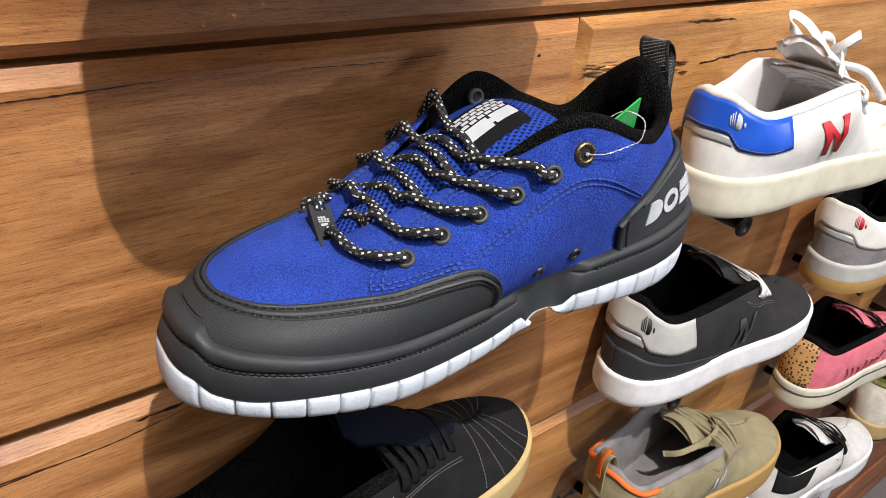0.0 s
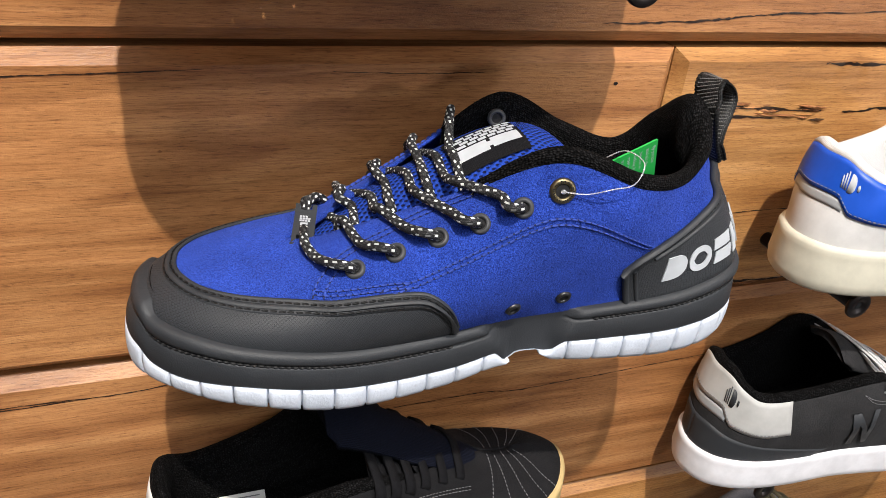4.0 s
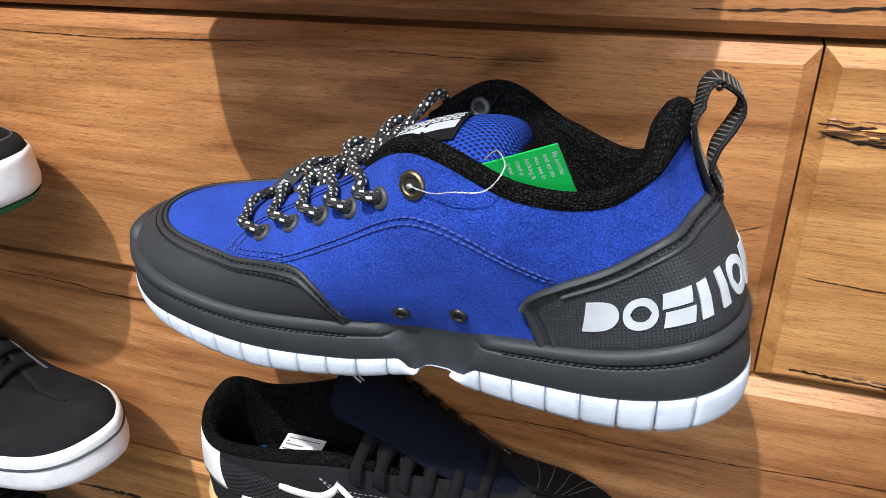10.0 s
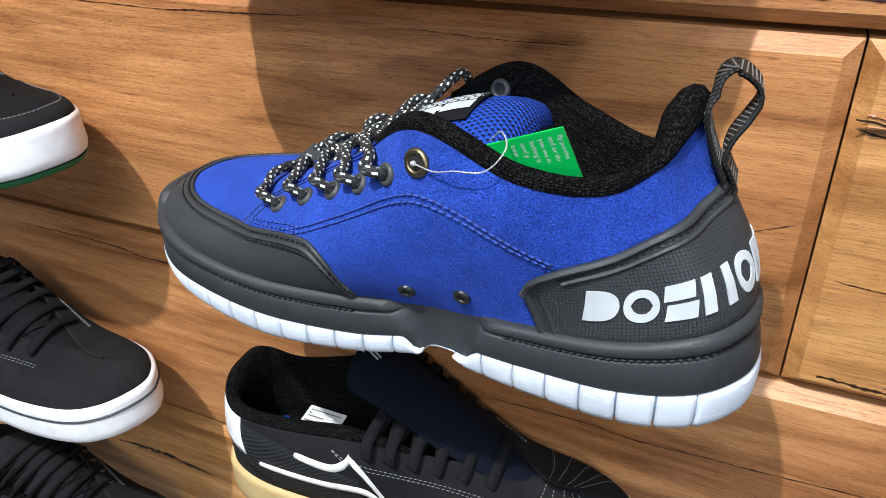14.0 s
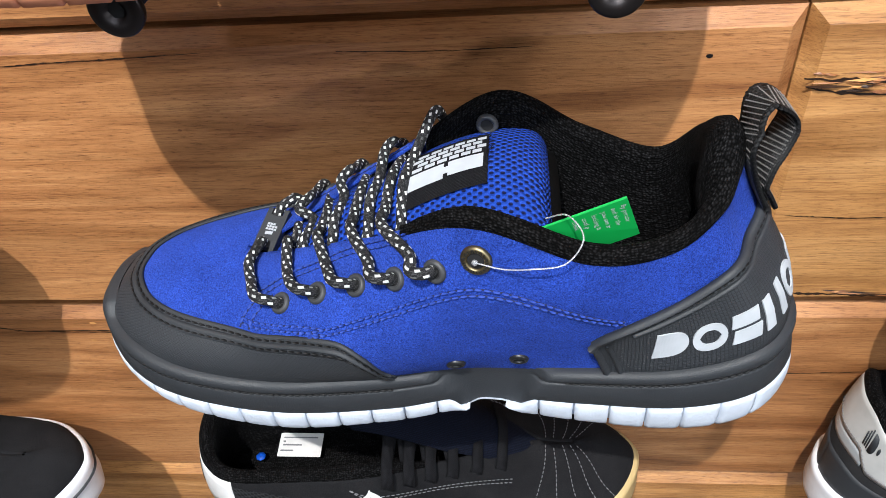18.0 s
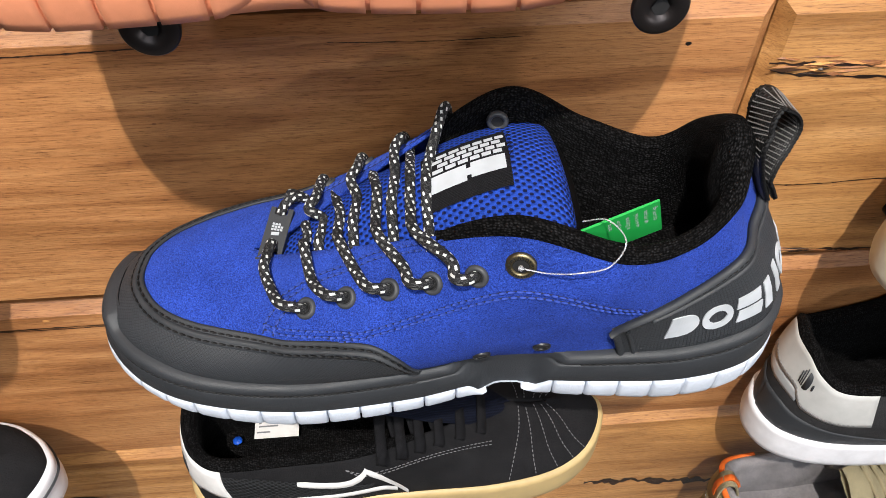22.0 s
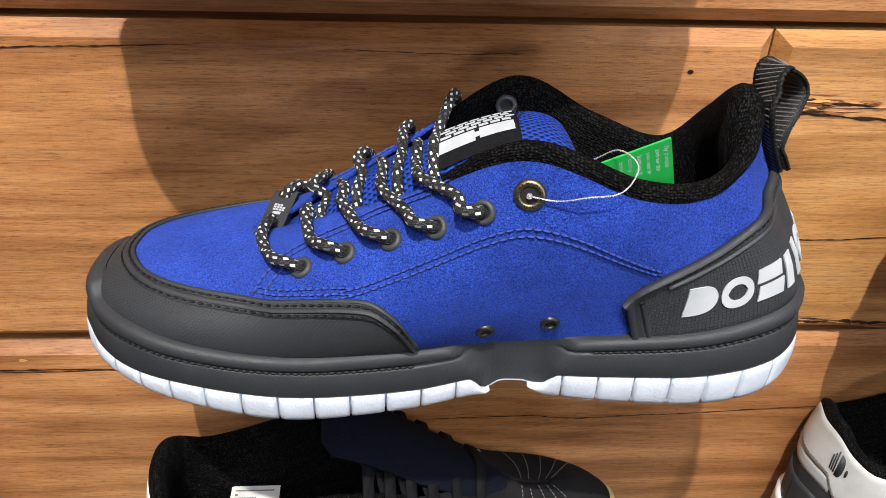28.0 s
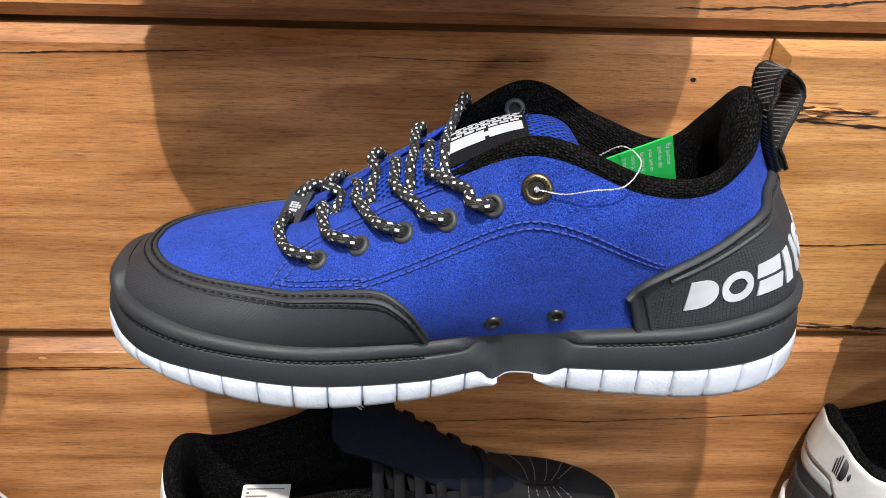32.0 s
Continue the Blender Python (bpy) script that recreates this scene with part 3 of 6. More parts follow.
PLAIN_WELT = [0.0555, 0.0545, 0.0490, 0.045, 0.038, 0.040, 0.043, 0.047, 0.052, 0.057, 0.060, 0.062, 0.060, 0.057, 0.052, 0.047, 0.043, 0.040, 0.038, 0.045, 0.0490, 0.0545]
PLAIN_TOPLINE = [(-0.112, 0.006, 0.0660), (-0.111, 0.006, 0.0660), (-0.107, 0.006, 0.0665), (-0.096, 0.006, 0.0680), (-0.080, 0.002, 0.0715), (-0.025, -0.029, 0.101),
           (0.022, -0.055, 0.1315), (0.070, -0.049, 0.115), (0.100, -0.047, 0.112), (0.113, -0.039, 0.1225), (0.1195, -0.026, 0.1325), (0.1225, -0.010, 0.1345),
           (0.1210, 0.004, 0.1325), (0.115, 0.016, 0.1215), (0.100, 0.028, 0.103), (0.068, 0.033, 0.113), (0.030, 0.038, 0.128), (-0.020, 0.030, 0.101),
           (-0.080, 0.008, 0.0715), (-0.096, 0.006, 0.0680), (-0.107, 0.006, 0.0665), (-0.111, 0.006, 0.0660)]
PLAIN_SWELL_A = [(0.011, 0.002, 0.026, 0.001), (0.011, 0.002, 0.026, 0.001), (0.014, 0.002, 0.024, 0.002), (0.016, 0.002, 0.022, 0.004), (0.020, 0.002, 0.023, 0.009), (0.034, 0.006, 0.018, 0.012),
           (0.036, 0.010, 0.014, 0.032), (0.030, 0.006, 0.012, 0.030), (0.026, 0.003, 0.009, 0.028), (0.026, 0.0, 0.007, 0.030), (0.030, 0.0, 0.008, 0.034)]
PLAIN_SWELL = PLAIN_SWELL_A + [(0.032, 0.0, 0.010, 0.036)] + PLAIN_SWELL_A[:0:-1]


def mirrored(near):
    """A closed list round the shoe from the twelve values of its near side."""
    return near + near[10:0:-1]


OUTLINE = [(-0.16, 0.0051), (-0.1583, -0.0169), (-0.1418, -0.037), (-0.1136, -0.0502), (-0.0702, -0.0539), (-0.02, -0.0515), (0.0201, -0.0486), (0.0651, -0.054), (0.1053, -0.0583), (0.1356, -0.0541), (0.1503, -0.0381),
           (0.1535, -0.019), (0.1485, -0.0005), (0.1365, 0.0140), (0.1053, 0.0245), (0.065, 0.0298), (0.020, 0.0398), (-0.020, 0.0503), (-0.07, 0.0568), (-0.1125, 0.0505), (-0.1390, 0.0350), (-0.1540, 0.0200)]
BOTTOM = mirrored([0.0178, 0.0178, 0.0157, 0.0128, 0.0057, 0.0084, 0.0148, 0.0140, 0.0150, 0.0179, 0.0217, 0.0255])
WELT = mirrored([0.0545, 0.0535, 0.0498, 0.0452, 0.0399, 0.0412, 0.0440, 0.0484, 0.0549, 0.0630, 0.0654, 0.0657])
WHITE_TOP = mirrored([0.0370, 0.0311, 0.0254, 0.0246, 0.0191, 0.0196, 0.0255, 0.0281, 0.0313, 0.0357, 0.0390, 0.0409])
RIM_SEAM = mirrored([0.0450, 0.0444, 0.0414, 0.0379, 0.0329, 0.0335, 0.0384, 0.0421, 0.0478, 0.0545, 0.0571, 0.0568])
TOPLINE = [(-0.112, 0.006, 0.0675), (-0.111, 0.006, 0.0675), (-0.107, 0.006, 0.0678), (-0.096, 0.006, 0.0690), (-0.081, -0.0025, 0.0723), (-0.0227, -0.0267, 0.1017), (0.0211, -0.0533, 0.1328), (0.0641, -0.0598, 0.1203),
           (0.0938, -0.05, 0.1155), (0.1108, -0.0403, 0.1245), (0.1172, -0.0295, 0.1325), (0.1208, -0.0175, 0.1378), (0.1203, -0.0044, 0.1370), (0.115, 0.016, 0.1215), (0.1, 0.028, 0.103), (0.068, 0.033, 0.113), (0.03, 0.038, 0.128),
           (-0.02, 0.03, 0.101), (-0.08, 0.008, 0.0715), (-0.096, 0.006, 0.0690), (-0.107, 0.006, 0.0678), (-0.111, 0.006, 0.0675)]
SWELL = mirrored([(0.0085, -0.0030, 0.021, 0.0005), (0.0095, -0.0026, 0.0217, 0.0), (0.0128, 0.0003, 0.0239, 0.0005), (0.0169, 0.0051, 0.0243, 0.0010), (0.0236, 0.0118, 0.0315, 0.0002), (0.0292, 0.0248, 0.0252, 0.0066),
                  (0.0333, 0.0195, 0.0099, 0.0288), (0.0292, 0.0031, 0.0087, 0.0279), (0.026, -0.0039, 0.0032, 0.0278), (0.026, -0.0021, 0.0061, 0.0292), (0.0299, -0.0013, 0.0029, 0.0377), (0.032, 0.0, 0.01, 0.036)])
blue_last = Last(OUTLINE, BOTTOM, WELT, TOPLINE, SWELL, 352, ridge=0.006)



def empty(name, place, label, category, group=""):
    e = new(name)
    e.location = place
    return tagged(e, label, category, group)


def wall_strip(last, z0, z1, o0, o1, steps=6, bulge=0.0, s=None):
    """Sidewall points between two heights (functions or arrays along the ribs), bulging outward."""
    n = last.n
    t = np.linspace(0, 1, steps)[None, :, None]
    a = np.concatenate([last.out, np.broadcast_to(z0, (n,))[:, None]], 1) + np.broadcast_to(o0, (n,))[:, None] * last.o
    b = np.concatenate([last.out, np.broadcast_to(z1, (n,))[:, None]], 1) + np.broadcast_to(o1, (n,))[:, None] * last.o
    return a[:, None] * (1 - t) + b[:, None] * t + bulge * np.sin(np.pi * t) * last.o[:, None]


def capped(P, top=True, bottom=True, inset=0.004):
    """Close a ring-shaped strip with flat ends."""
    v, f = sheet(P, True, False)
    v = list(map(tuple, v))
    n, m = P.shape[:2]
    for j, on, rev in ((m - 1, top, False), (0, bottom, True)):
        if on:
            c = P[:, j].mean(0)
            half = [(P[i, j] + (np.array([P[i, j][0], P[(n - i) % n, j][1], P[i, j][2]]))) / 2 for i in range(n)]
            base = len(v)
            v += [tuple(h) for h in half]
            for i in range(n):
                q = (i * m + j, ((i + 1) % n) * m + j, base + (i + 1) % n, base + i)
                f.append(q[::-1] if rev else q)
    return v, f


# ---- parts that any shoe on the wall can carry ----
def patch(last, s, lo, hi, lift, rows=8, rim=0.0):
    """A panel on the upper between v = lo(s) and hi(s), lifted off it, with its rim turned down. UV in metres."""
    lo, hi = np.broadcast_to(lo, s.shape), np.broadcast_to(hi, s.shape)
    t = np.concatenate([[0], np.linspace(0, 1, rows), [1]])
    v = lo[:, None] * (1 - t) + hi[:, None] * t
    h = np.full(v.shape, float(lift))
    h[:, 0] = h[:, -1] = rim
    P = last.at(np.broadcast_to(s[:, None], v.shape), v, h)
    ends = last.at(np.broadcast_to(s[[0, -1]][:, None], (2, len(t))), v[[0, -1]], np.full((2, len(t)), rim))
    P = np.concatenate([ends[:1], P, ends[1:]])
    a = np.concatenate([np.zeros((1, P.shape[1])), np.cumsum(np.linalg.norm(np.diff(P, axis=0), axis=2), 0)])
    b = np.concatenate([np.zeros((P.shape[0], 1)), np.cumsum(np.linalg.norm(np.diff(P, axis=1), axis=2), 1)], 1)
    uv = np.stack([np.broadcast_to(a.mean(1)[:, None], a.shape), b], -1).reshape(-1, 2)
    return (*sheet(P), uv)


def along(last, knots, n, lift):
    """A smooth line over the upper through knots (s, v)."""
    k = spline(knots, n)
    return last.at(k[:, 0], k[:, 1], lift)


def stitches(path, pitch, length, r, sides=5):
    """Separate short stitches along a path of points, as one mesh."""
    d = np.concatenate([[0], np.cumsum(np.linalg.norm(np.diff(path, axis=0), axis=1))])
    verts, faces = [], []
    x = pitch / 2
    while x + length < d[-1]:
        q = np.stack([np.interp([x, x + length / 2, x + length], d, path[:, k]) for k in range(3)], 1)
        v, f, _ = tube(q, [r * 0.55, r, r * 0.55], sides)
        faces += [tuple(i + len(verts) for i in g) for g in f]
        verts += list(v)
        x += pitch
    return verts, faces


def joined(pieces):
    verts, faces = [], []
    for p in pieces:
        faces += [tuple(i + len(verts) for i in g) for g in p[1]]
        verts += list(p[0])
    return verts, faces


def grommet(parent, centre, normal, r, mat, name="eyelet", flip=False):
    """Metal ring set in the upper, with its dark hole."""
    ring = lathe([(r * 0.55, -0.002), (r * 0.55, 0.0006), (r * 0.66, 0.0012), (r * 0.86, 0.0011), (r, 0.0002), (r, -0.001)], centre, normal, 22)
    e = part(name, flipped(ring, flip), mat, parent)
    part("eyelet_hole", flipped(lathe([(r * 0.56, 0.0002), (0.0001, 0.0002)], centre, normal, 16), flip), HOLE, e)
    return e


def lining(last, s, v0, depth, thick, inner, heel_pad=0.0):
    """Padded collar: from just below the top line over the edge and down inside. UV in metres."""
    taper = np.clip(np.minimum(np.arange(len(s)), np.arange(len(s))[::-1]) / 9.0, 0.12, 1)[:, None] ** 0.5
    thick = thick * taper * (1 + heel_pad * np.exp(-((s - 0.5) / 0.085) ** 2))[:, None]
    T, o = last.at(s, np.ones_like(s)), last.o[(np.round(s * last.n).astype(int)) % last.n]
    up = np.array([0, 0, 1.0])
    rows = [last.at(s, np.full_like(s, v0), 0.0003), last.at(s, np.full_like(s, (v0 + 1) / 2), thick[:, 0] * 0.22), T + thick * (0.28 * up + 0.16 * o), T + thick * (0.62 * up - 0.15 * o),
            T + thick * (0.72 * up - 0.6 * o), T + thick * (0.5 * up - 1.05 * o), T + thick * (0.0 * up - 1.35 * o), T - thick * (0.9 * up + 1.5 * o), T - thick * (2.0 * up + 1.55 * o)]
    low = np.concatenate([last.out, (last.zm + 0.004)[:, None]], 1)[(np.round(s * last.n).astype(int)) % last.n] - inner * o
    for f in (0.3, 0.65, 1.0):
        rows.append(rows[8] * (1 - f) + low * f - 0.2 * thick * np.sin(np.pi * f) * o)
    P = np.stack(rows, 1)
    a = np.concatenate([[0], np.cumsum(np.linalg.norm(np.diff(P[:, 4], axis=0), axis=1))])
    b = np.concatenate([np.zeros((len(s), 1)), np.cumsum(np.linalg.norm(np.diff(P, axis=1), axis=2), 1)], 1)
    return (*sheet(P), np.stack([np.broadcast_to(a[:, None], b.shape), b], -1).reshape(-1, 2))


def shell(last, thick=0.0018):
    """The upper as a skin with thickness."""
    inner = last.S - last.N * thick
    P = np.concatenate([last.S, inner[:, ::-1]], 1)
    return sheet(P, True, False)


def insole(last, inset, lift):
    n = last.n
    ring = np.concatenate([last.out, (last.zm + lift)[:, None]], 1) - inset * last.o
    c = ring.copy()
    c[:, 1] = 0.5 * (ring[:, 1] + ring[(n - np.arange(n)) % n][:, 1])
    c[:, 0] = 0.5 * (ring[:, 0] + ring[(n - np.arange(n)) % n][:, 0])
    P = np.stack([ring, ring * 0.5 + c * 0.5, c], 1)
    return (*sheet(P, True, False), P.reshape(-1, 3)[:, :2])


def ribbon(points, widths, wdir, thick=0.0012):
    """Flat strap along points; wdir is its width direction."""
    p = np.asarray(points, dtype=float)
    n = len(p)
    d = unit(np.gradient(p, axis=0))
    w = unit(np.broadcast_to(np.asarray(wdir, dtype=float), p.shape) - d * (d * np.asarray(wdir)).sum(1)[:, None])
    u = np.cross(d, w)
    h = np.broadcast_to(np.asarray(widths, dtype=float) / 2, (n,))[:, None]
    P = np.stack([p - w * h + u * thick / 2, p + w * h + u * thick / 2, p + w * h - u * thick / 2, p - w * h - u * thick / 2, p - w * h + u * thick / 2], 1)
    run = np.concatenate([[0], np.cumsum(np.linalg.norm(np.diff(p, axis=0), axis=1))])
    uv = np.stack(np.broadcast_arrays(run[:, None], np.array([0, 1, 1, 0, 0])[None] * h * 2), -1).reshape(-1, 2)
    v, f = sheet(P)
    return v, f + [(3, 2, 1, 0), tuple((n - 1) * 5 + k for k in range(4))], uv


def decal(last, shape, s0, s1, v0, v1, lift, slant=0.0, rows=3):
    """A printed shape bent over the upper: shape gives for x in 0..1 the lower and upper y in 0..1."""
    x = 0.5 - 0.5 * np.cos(np.linspace(0, math.pi, 15))
    lo, hi = zip(*[shape(k) for k in x])
    t = np.linspace(0, 1, rows)
    y = np.array(lo)[:, None] * (1 - t) + np.array(hi)[:, None] * t
    s = s0 + (s1 - s0) * x[:, None] + slant * (y - 0.5)
    v = v0 + (v1 - v0) * y
    top = last.at(s, v, np.full(s.shape, lift))
    base = last.at(s, v, np.full(s.shape, lift - 0.0006))
    P = np.concatenate([base[:, :1], top, base[:, -1:]], 1)
    P = np.concatenate([np.concatenate([base[:1, :1], base[:1], base[:1, -1:]], 1), P, np.concatenate([base[-1:, :1], base[-1:], base[-1:, -1:]], 1)])
    return sheet(P)


def disc_half(x, r, p=0.9):
    """Half the height of a full disc of half width r, at x."""
    return 0.5 * max(0.0, 1 - abs((x - 0.5) / r) ** 2.2) ** (p / 2) * r / 0.5


BLOCKY = {
    "arc_low": lambda x: (0.5 - disc_half(x, 0.5), 0.5 - disc_half(x, 0.27)),
    "arc_high": lambda x: (0.5 + disc_half(x, 0.27), 0.5 + disc_half(x, 0.5)),
    "bar": lambda x: (0.0, 1.0),
    "disc": lambda x: (0.5 - math.sqrt(max(0, 0.25 - (x - 0.5) ** 2)) ** 0.8 * 0.5 / 0.5 ** 0.8, 0.5 + math.sqrt(max(0, 0.25 - (x - 0.5) ** 2)) ** 0.8 * 0.5 / 0.5 ** 0.8),
    "half": lambda x: (0.5 - 0.5 * math.sqrt(max(0, 1 - x ** 4)), 0.5 + 0.5 * math.sqrt(max(0, 1 - x ** 4))),
}


# ---- the blue sneaker ----
L = blue_last
shoe = empty("sneaker", (0, -0.085, 1.217), "royal blue suede skate sneaker with black rubber toe cap", "shoe")
ring = np.arange(L.n) / L.n
near = np.minimum(ring, 1 - ring)


def bell(x, a, b, soft):
    """1 between a and b, falling to 0 over soft."""
    return np.clip((x - a) / soft + 0.5, 0, 1) * np.clip((b - x) / soft + 0.5, 0, 1)


def ease(x):
    return x * x * (3 - 2 * x)


waist = ease(bell(near, 0.2700, 0.2890, 0.010))
thin = ease(bell(near, 0.2635, 0.2925, 0.012))
kick = (0.0036 * ease(np.clip((0.066 - near) / 0.017, 0, 1)) - 0.0010) * ease(np.clip((0.115 - near) / 0.04, 0, 1))
low = L.zb + 0.0050 * waist
white_z = low + (spline(np.array(WHITE_TOP)[:, None], L.n, True)[:, 0] + kick - L.zb) * (1 - thin) + 0.0014 * thin
seam_z = spline(np.array(RIM_SEAM)[:, None], L.n, True)[:, 0] + 1.3 * kick
rim_z = L.zm + kick
flare = 0.0050 * ease(np.clip((0.10 - near) / 0.08, 0, 1)) + 0.0050 * ease(np.clip((near - 0.40) / 0.07, 0, 1))
part("outsole", capped(wall_strip(L, low + 0.0008, white_z, -0.0034 + flare, -0.0016 + 0.7 * flare, 4), top=False), WHITE_RUBBER, shoe)
runs = np.concatenate([[0], np.cumsum(np.linalg.norm(np.diff(np.vstack([L.out, L.out[:1]]), axis=0), axis=1))])
full = wall_strip(L, low, white_z, -0.0002 + flare, 0.0012 + 0.7 * flare, 7, 0.0009)
first, last_cut = np.interp(0.0545 * L.n, np.arange(L.n + 1), runs), np.interp(0.4150 * L.n, np.arange(L.n + 1), runs)
side = np.linspace(first, last_cut, 21)
cuts = np.concatenate([side, runs[-1] - side[::-1]])
for k in range(len(cuts)):
    a, b = cuts[k], cuts[(k + 1) % len(cuts)] + (runs[-1] if k + 1 == len(cuts) else 0)
    d = np.linspace(a + 0.0005, b - 0.0005, 9 if b - a < 0.03 else 40)
    s = np.interp(d % runs[-1], runs, np.arange(L.n + 1))
    i = s.astype(int)
    f = (s - i)[:, None, None]
    P = full[i % L.n] * (1 - f) + full[(i + 1) % L.n] * f
    if (P[:, -1, 2] - P[:, 0, 2]).max() < 0.003:
        continue
    o = (L.o[i % L.n])[:, None]
    P = np.concatenate([P[:, :1] - 0.006 * o, P[:, :1] - 0.0006 * o, P[:, 1:-1], P[:, -1:] - 0.0004 * o, P[:, -1:] - 0.004 * o], 1)
    P = np.concatenate([P[:1] - 0.004 * o[:1], P[:1] - 0.0005 * o[:1], P[1:-1], P[-1:] - 0.0005 * o[-1:], P[-1:] - 0.004 * o[-1:]])
    part("tread_block", sheet(P), WHITE_RUBBER, shoe)

# black midsole: plain lower wall, a stitched seam and a rolled rim, with a sunken shank panel at the waist
below = [(0.0, -0.0006), (0.03, 0.0006), (0.10, 0.0012), (0.50, 0.0013), (0.88, 0.0010), (0.945, 0.0004)]
above = [(0.0, -0.0022), (0.09, 0.0003), (0.20, 0.0013), (0.45, 0.0019), (0.70, 0.0016), (0.88, 0.0007), (0.97, -0.0008), (1.0, -0.0022), (1.0, -0.0150)]
levels = [(white_z + (seam_z - white_z) * h, o, h * 0.62) for h, o in below] + [(seam_z + (rim_z - seam_z) * h, o, 0.62 + 0.38 * h) for h, o in above]
rows = []
for z, o, h in levels:
    shank = ease(bell(near, 0.2670 - 0.0190 * h, 0.2915 + 0.0125 * h, 0.0055))
    ow = -0.0026 - 0.0014 * math.sin(math.pi * h) - (0.0022 if h > 0.98 else 0)
    off = o * (1 - shank) + ow * shank + 0.7 * flare * max(0.0, 1 - h / 0.62) - 0.0018 * ease(np.clip((0.075 - near) / 0.055, 0, 1)) * max(0.0, (h - 0.5) / 0.5)
    rows.append(np.concatenate([L.out + off[:, None] * L.nrm, z[:, None]], 1))
mid = part("midsole", sheet(np.stack(rows, 1), True, False), BLACK_RUBBER, shoe)
for a, b in ((0.004, 0.236), (0.312, 0.688), (0.764, 0.994)):
    k = np.arange(int(a * L.n), int(b * L.n))
    inset = 0.0007 * ease(np.clip((0.075 - near[k]) / 0.055, 0, 1))[:, None]
    seam = np.concatenate([L.out[k] + (0.0004 - inset) * L.nrm[k], seam_z[k][:, None]], 1)
    part("seam_thread", stitches(seam, 0.0030, 0.0030, 0.0010), STITCH_BLACK, mid)

part("upper", shell(L), BLUE, shoe)
s = np.linspace(0.004, 0.168, 60)[:, None]
v = np.linspace(0.80, 1.0, 9)[None, :]
edge_lift = np.interp(v, [0.80, 0.84, 1.0], [-0.0003, 0.00025, 0.00025]) * np.ones_like(s)
over = np.concatenate([L.at(s + 0 * v, v + 0 * s, edge_lift), L.at(1 - s + 0 * v, v + 0 * s, edge_lift)[:, ::-1][:, 1:]], 1)
part("vamp", sheet(over), BLUE, shoe)
s = cyc(0.243, 0.757, 150)
collar = lining(L, s, 0.965, 0.05, 0.0048, 0.010, 0.9)
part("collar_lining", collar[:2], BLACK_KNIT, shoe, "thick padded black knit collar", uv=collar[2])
sole_pad = insole(L, 0.008, 0.004)
part("insole", sole_pad[:2], BLACK_KNIT, shoe, uv=sole_pad[2])

# toe cap
cap_knots = spline([(0.0, 0.515), (0.045, 0.505), (0.068, 0.500), (0.0915, 0.488), (0.1145, 0.477), (0.1375, 0.470), (0.165, 0.470), (0.185, 0.468), (0.197, 0.465), (0.2075, 0.450), (0.2145, 0.425), (0.2195, 0.365), (0.2245, 0.275), (0.2295, 0.14), (0.2338, 0.035)], 80)


def cap_top(x):
    return np.interp(np.minimum(np.abs(x), np.abs(1 - x)), cap_knots[:, 0], cap_knots[:, 1])


s = np.linspace(-0.2330, 0.2330, 150)
cap = patch(L, s, 0.0, cap_top(s), 0.0009, 9)
toe = part("toe_cap", cap[:2], BLACK_GRID, shoe, "black rubber toe cap with lozenge texture", uv=cap[2])
s2 = np.linspace(-0.2305, 0.2305, 240)
band = patch(L, s2, np.maximum(cap_top(s2) - 0.112, 0.0), cap_top(s2), 0.0013, 6, 0.0004)
part("edge_band", band[:2], BLACK_RUBBER, toe, "smooth black rubber edge band")
part("piping", tube(L.at(s2, cap_top(s2) - 0.006, 0.0007), 0.0011, 6, 0.8)[:2], BLACK_RUBBER, toe)
part("piping", tube(L.at(s2, np.maximum(cap_top(s2) - 0.060, 0.01), 0.0009), 0.0017, 8, 0.7)[:2], BLACK_RUBBER, toe)
for dv in (0.031, 0.094):
    part("seam_thread", stitches(L.at(s2, np.maximum(cap_top(s2) - dv, 0.012), 0.0015), 0.0038, 0.0030, 0.00062), STITCH_BLACK, toe)

# heel counter
heel_knots = spline([(0.3205, 0.27), (0.3225, 0.335), (0.3255, 0.387), (0.332, 0.448), (0.3445, 0.527), (0.363, 0.594), (0.3855, 0.645), (0.41, 0.668), (0.44, 0.680), (0.47, 0.691), (0.5, 0.697)], 60)


def heel_top(x):
    return np.interp(np.where(x > 0.5, 1 - x, x), heel_knots[:, 0], heel_knots[:, 1])


s = np.linspace(0.3210, 0.6790, 120)
lean = np.interp(np.minimum(s, 1 - s), [0.3210, 0.3290], [0.30, 0.0])
hp = patch(L, s, lean, np.maximum(heel_top(s), lean + 0.02), 0.0022, 10)
heel = part("heel_panel", hp[:2], gridded("black_ribbed_rubber", (0.0300, 0.0332, 0.0385), 0.0015, 0.56, False), shoe, "black rubber heel panel with fine grid relief", uv=hp[2])
part("piping", tube(L.at(s, heel_top(s) * 0.985, 0.0020), 0.0020, 8, 0.8)[:2], BLACK_RUBBER, heel)
part("piping", tube(L.at(s[6:-6], heel_top(s[6:-6]) - 0.085, 0.0024), 0.0011, 6)[:2], BLACK_RUBBER, heel)
part("seam_thread", stitches(L.at(s[5:-5], heel_top(s[5:-5]) - 0.048, 0.0026), 0.003, 0.0018, 0.0004), STITCH_BLACK, heel)
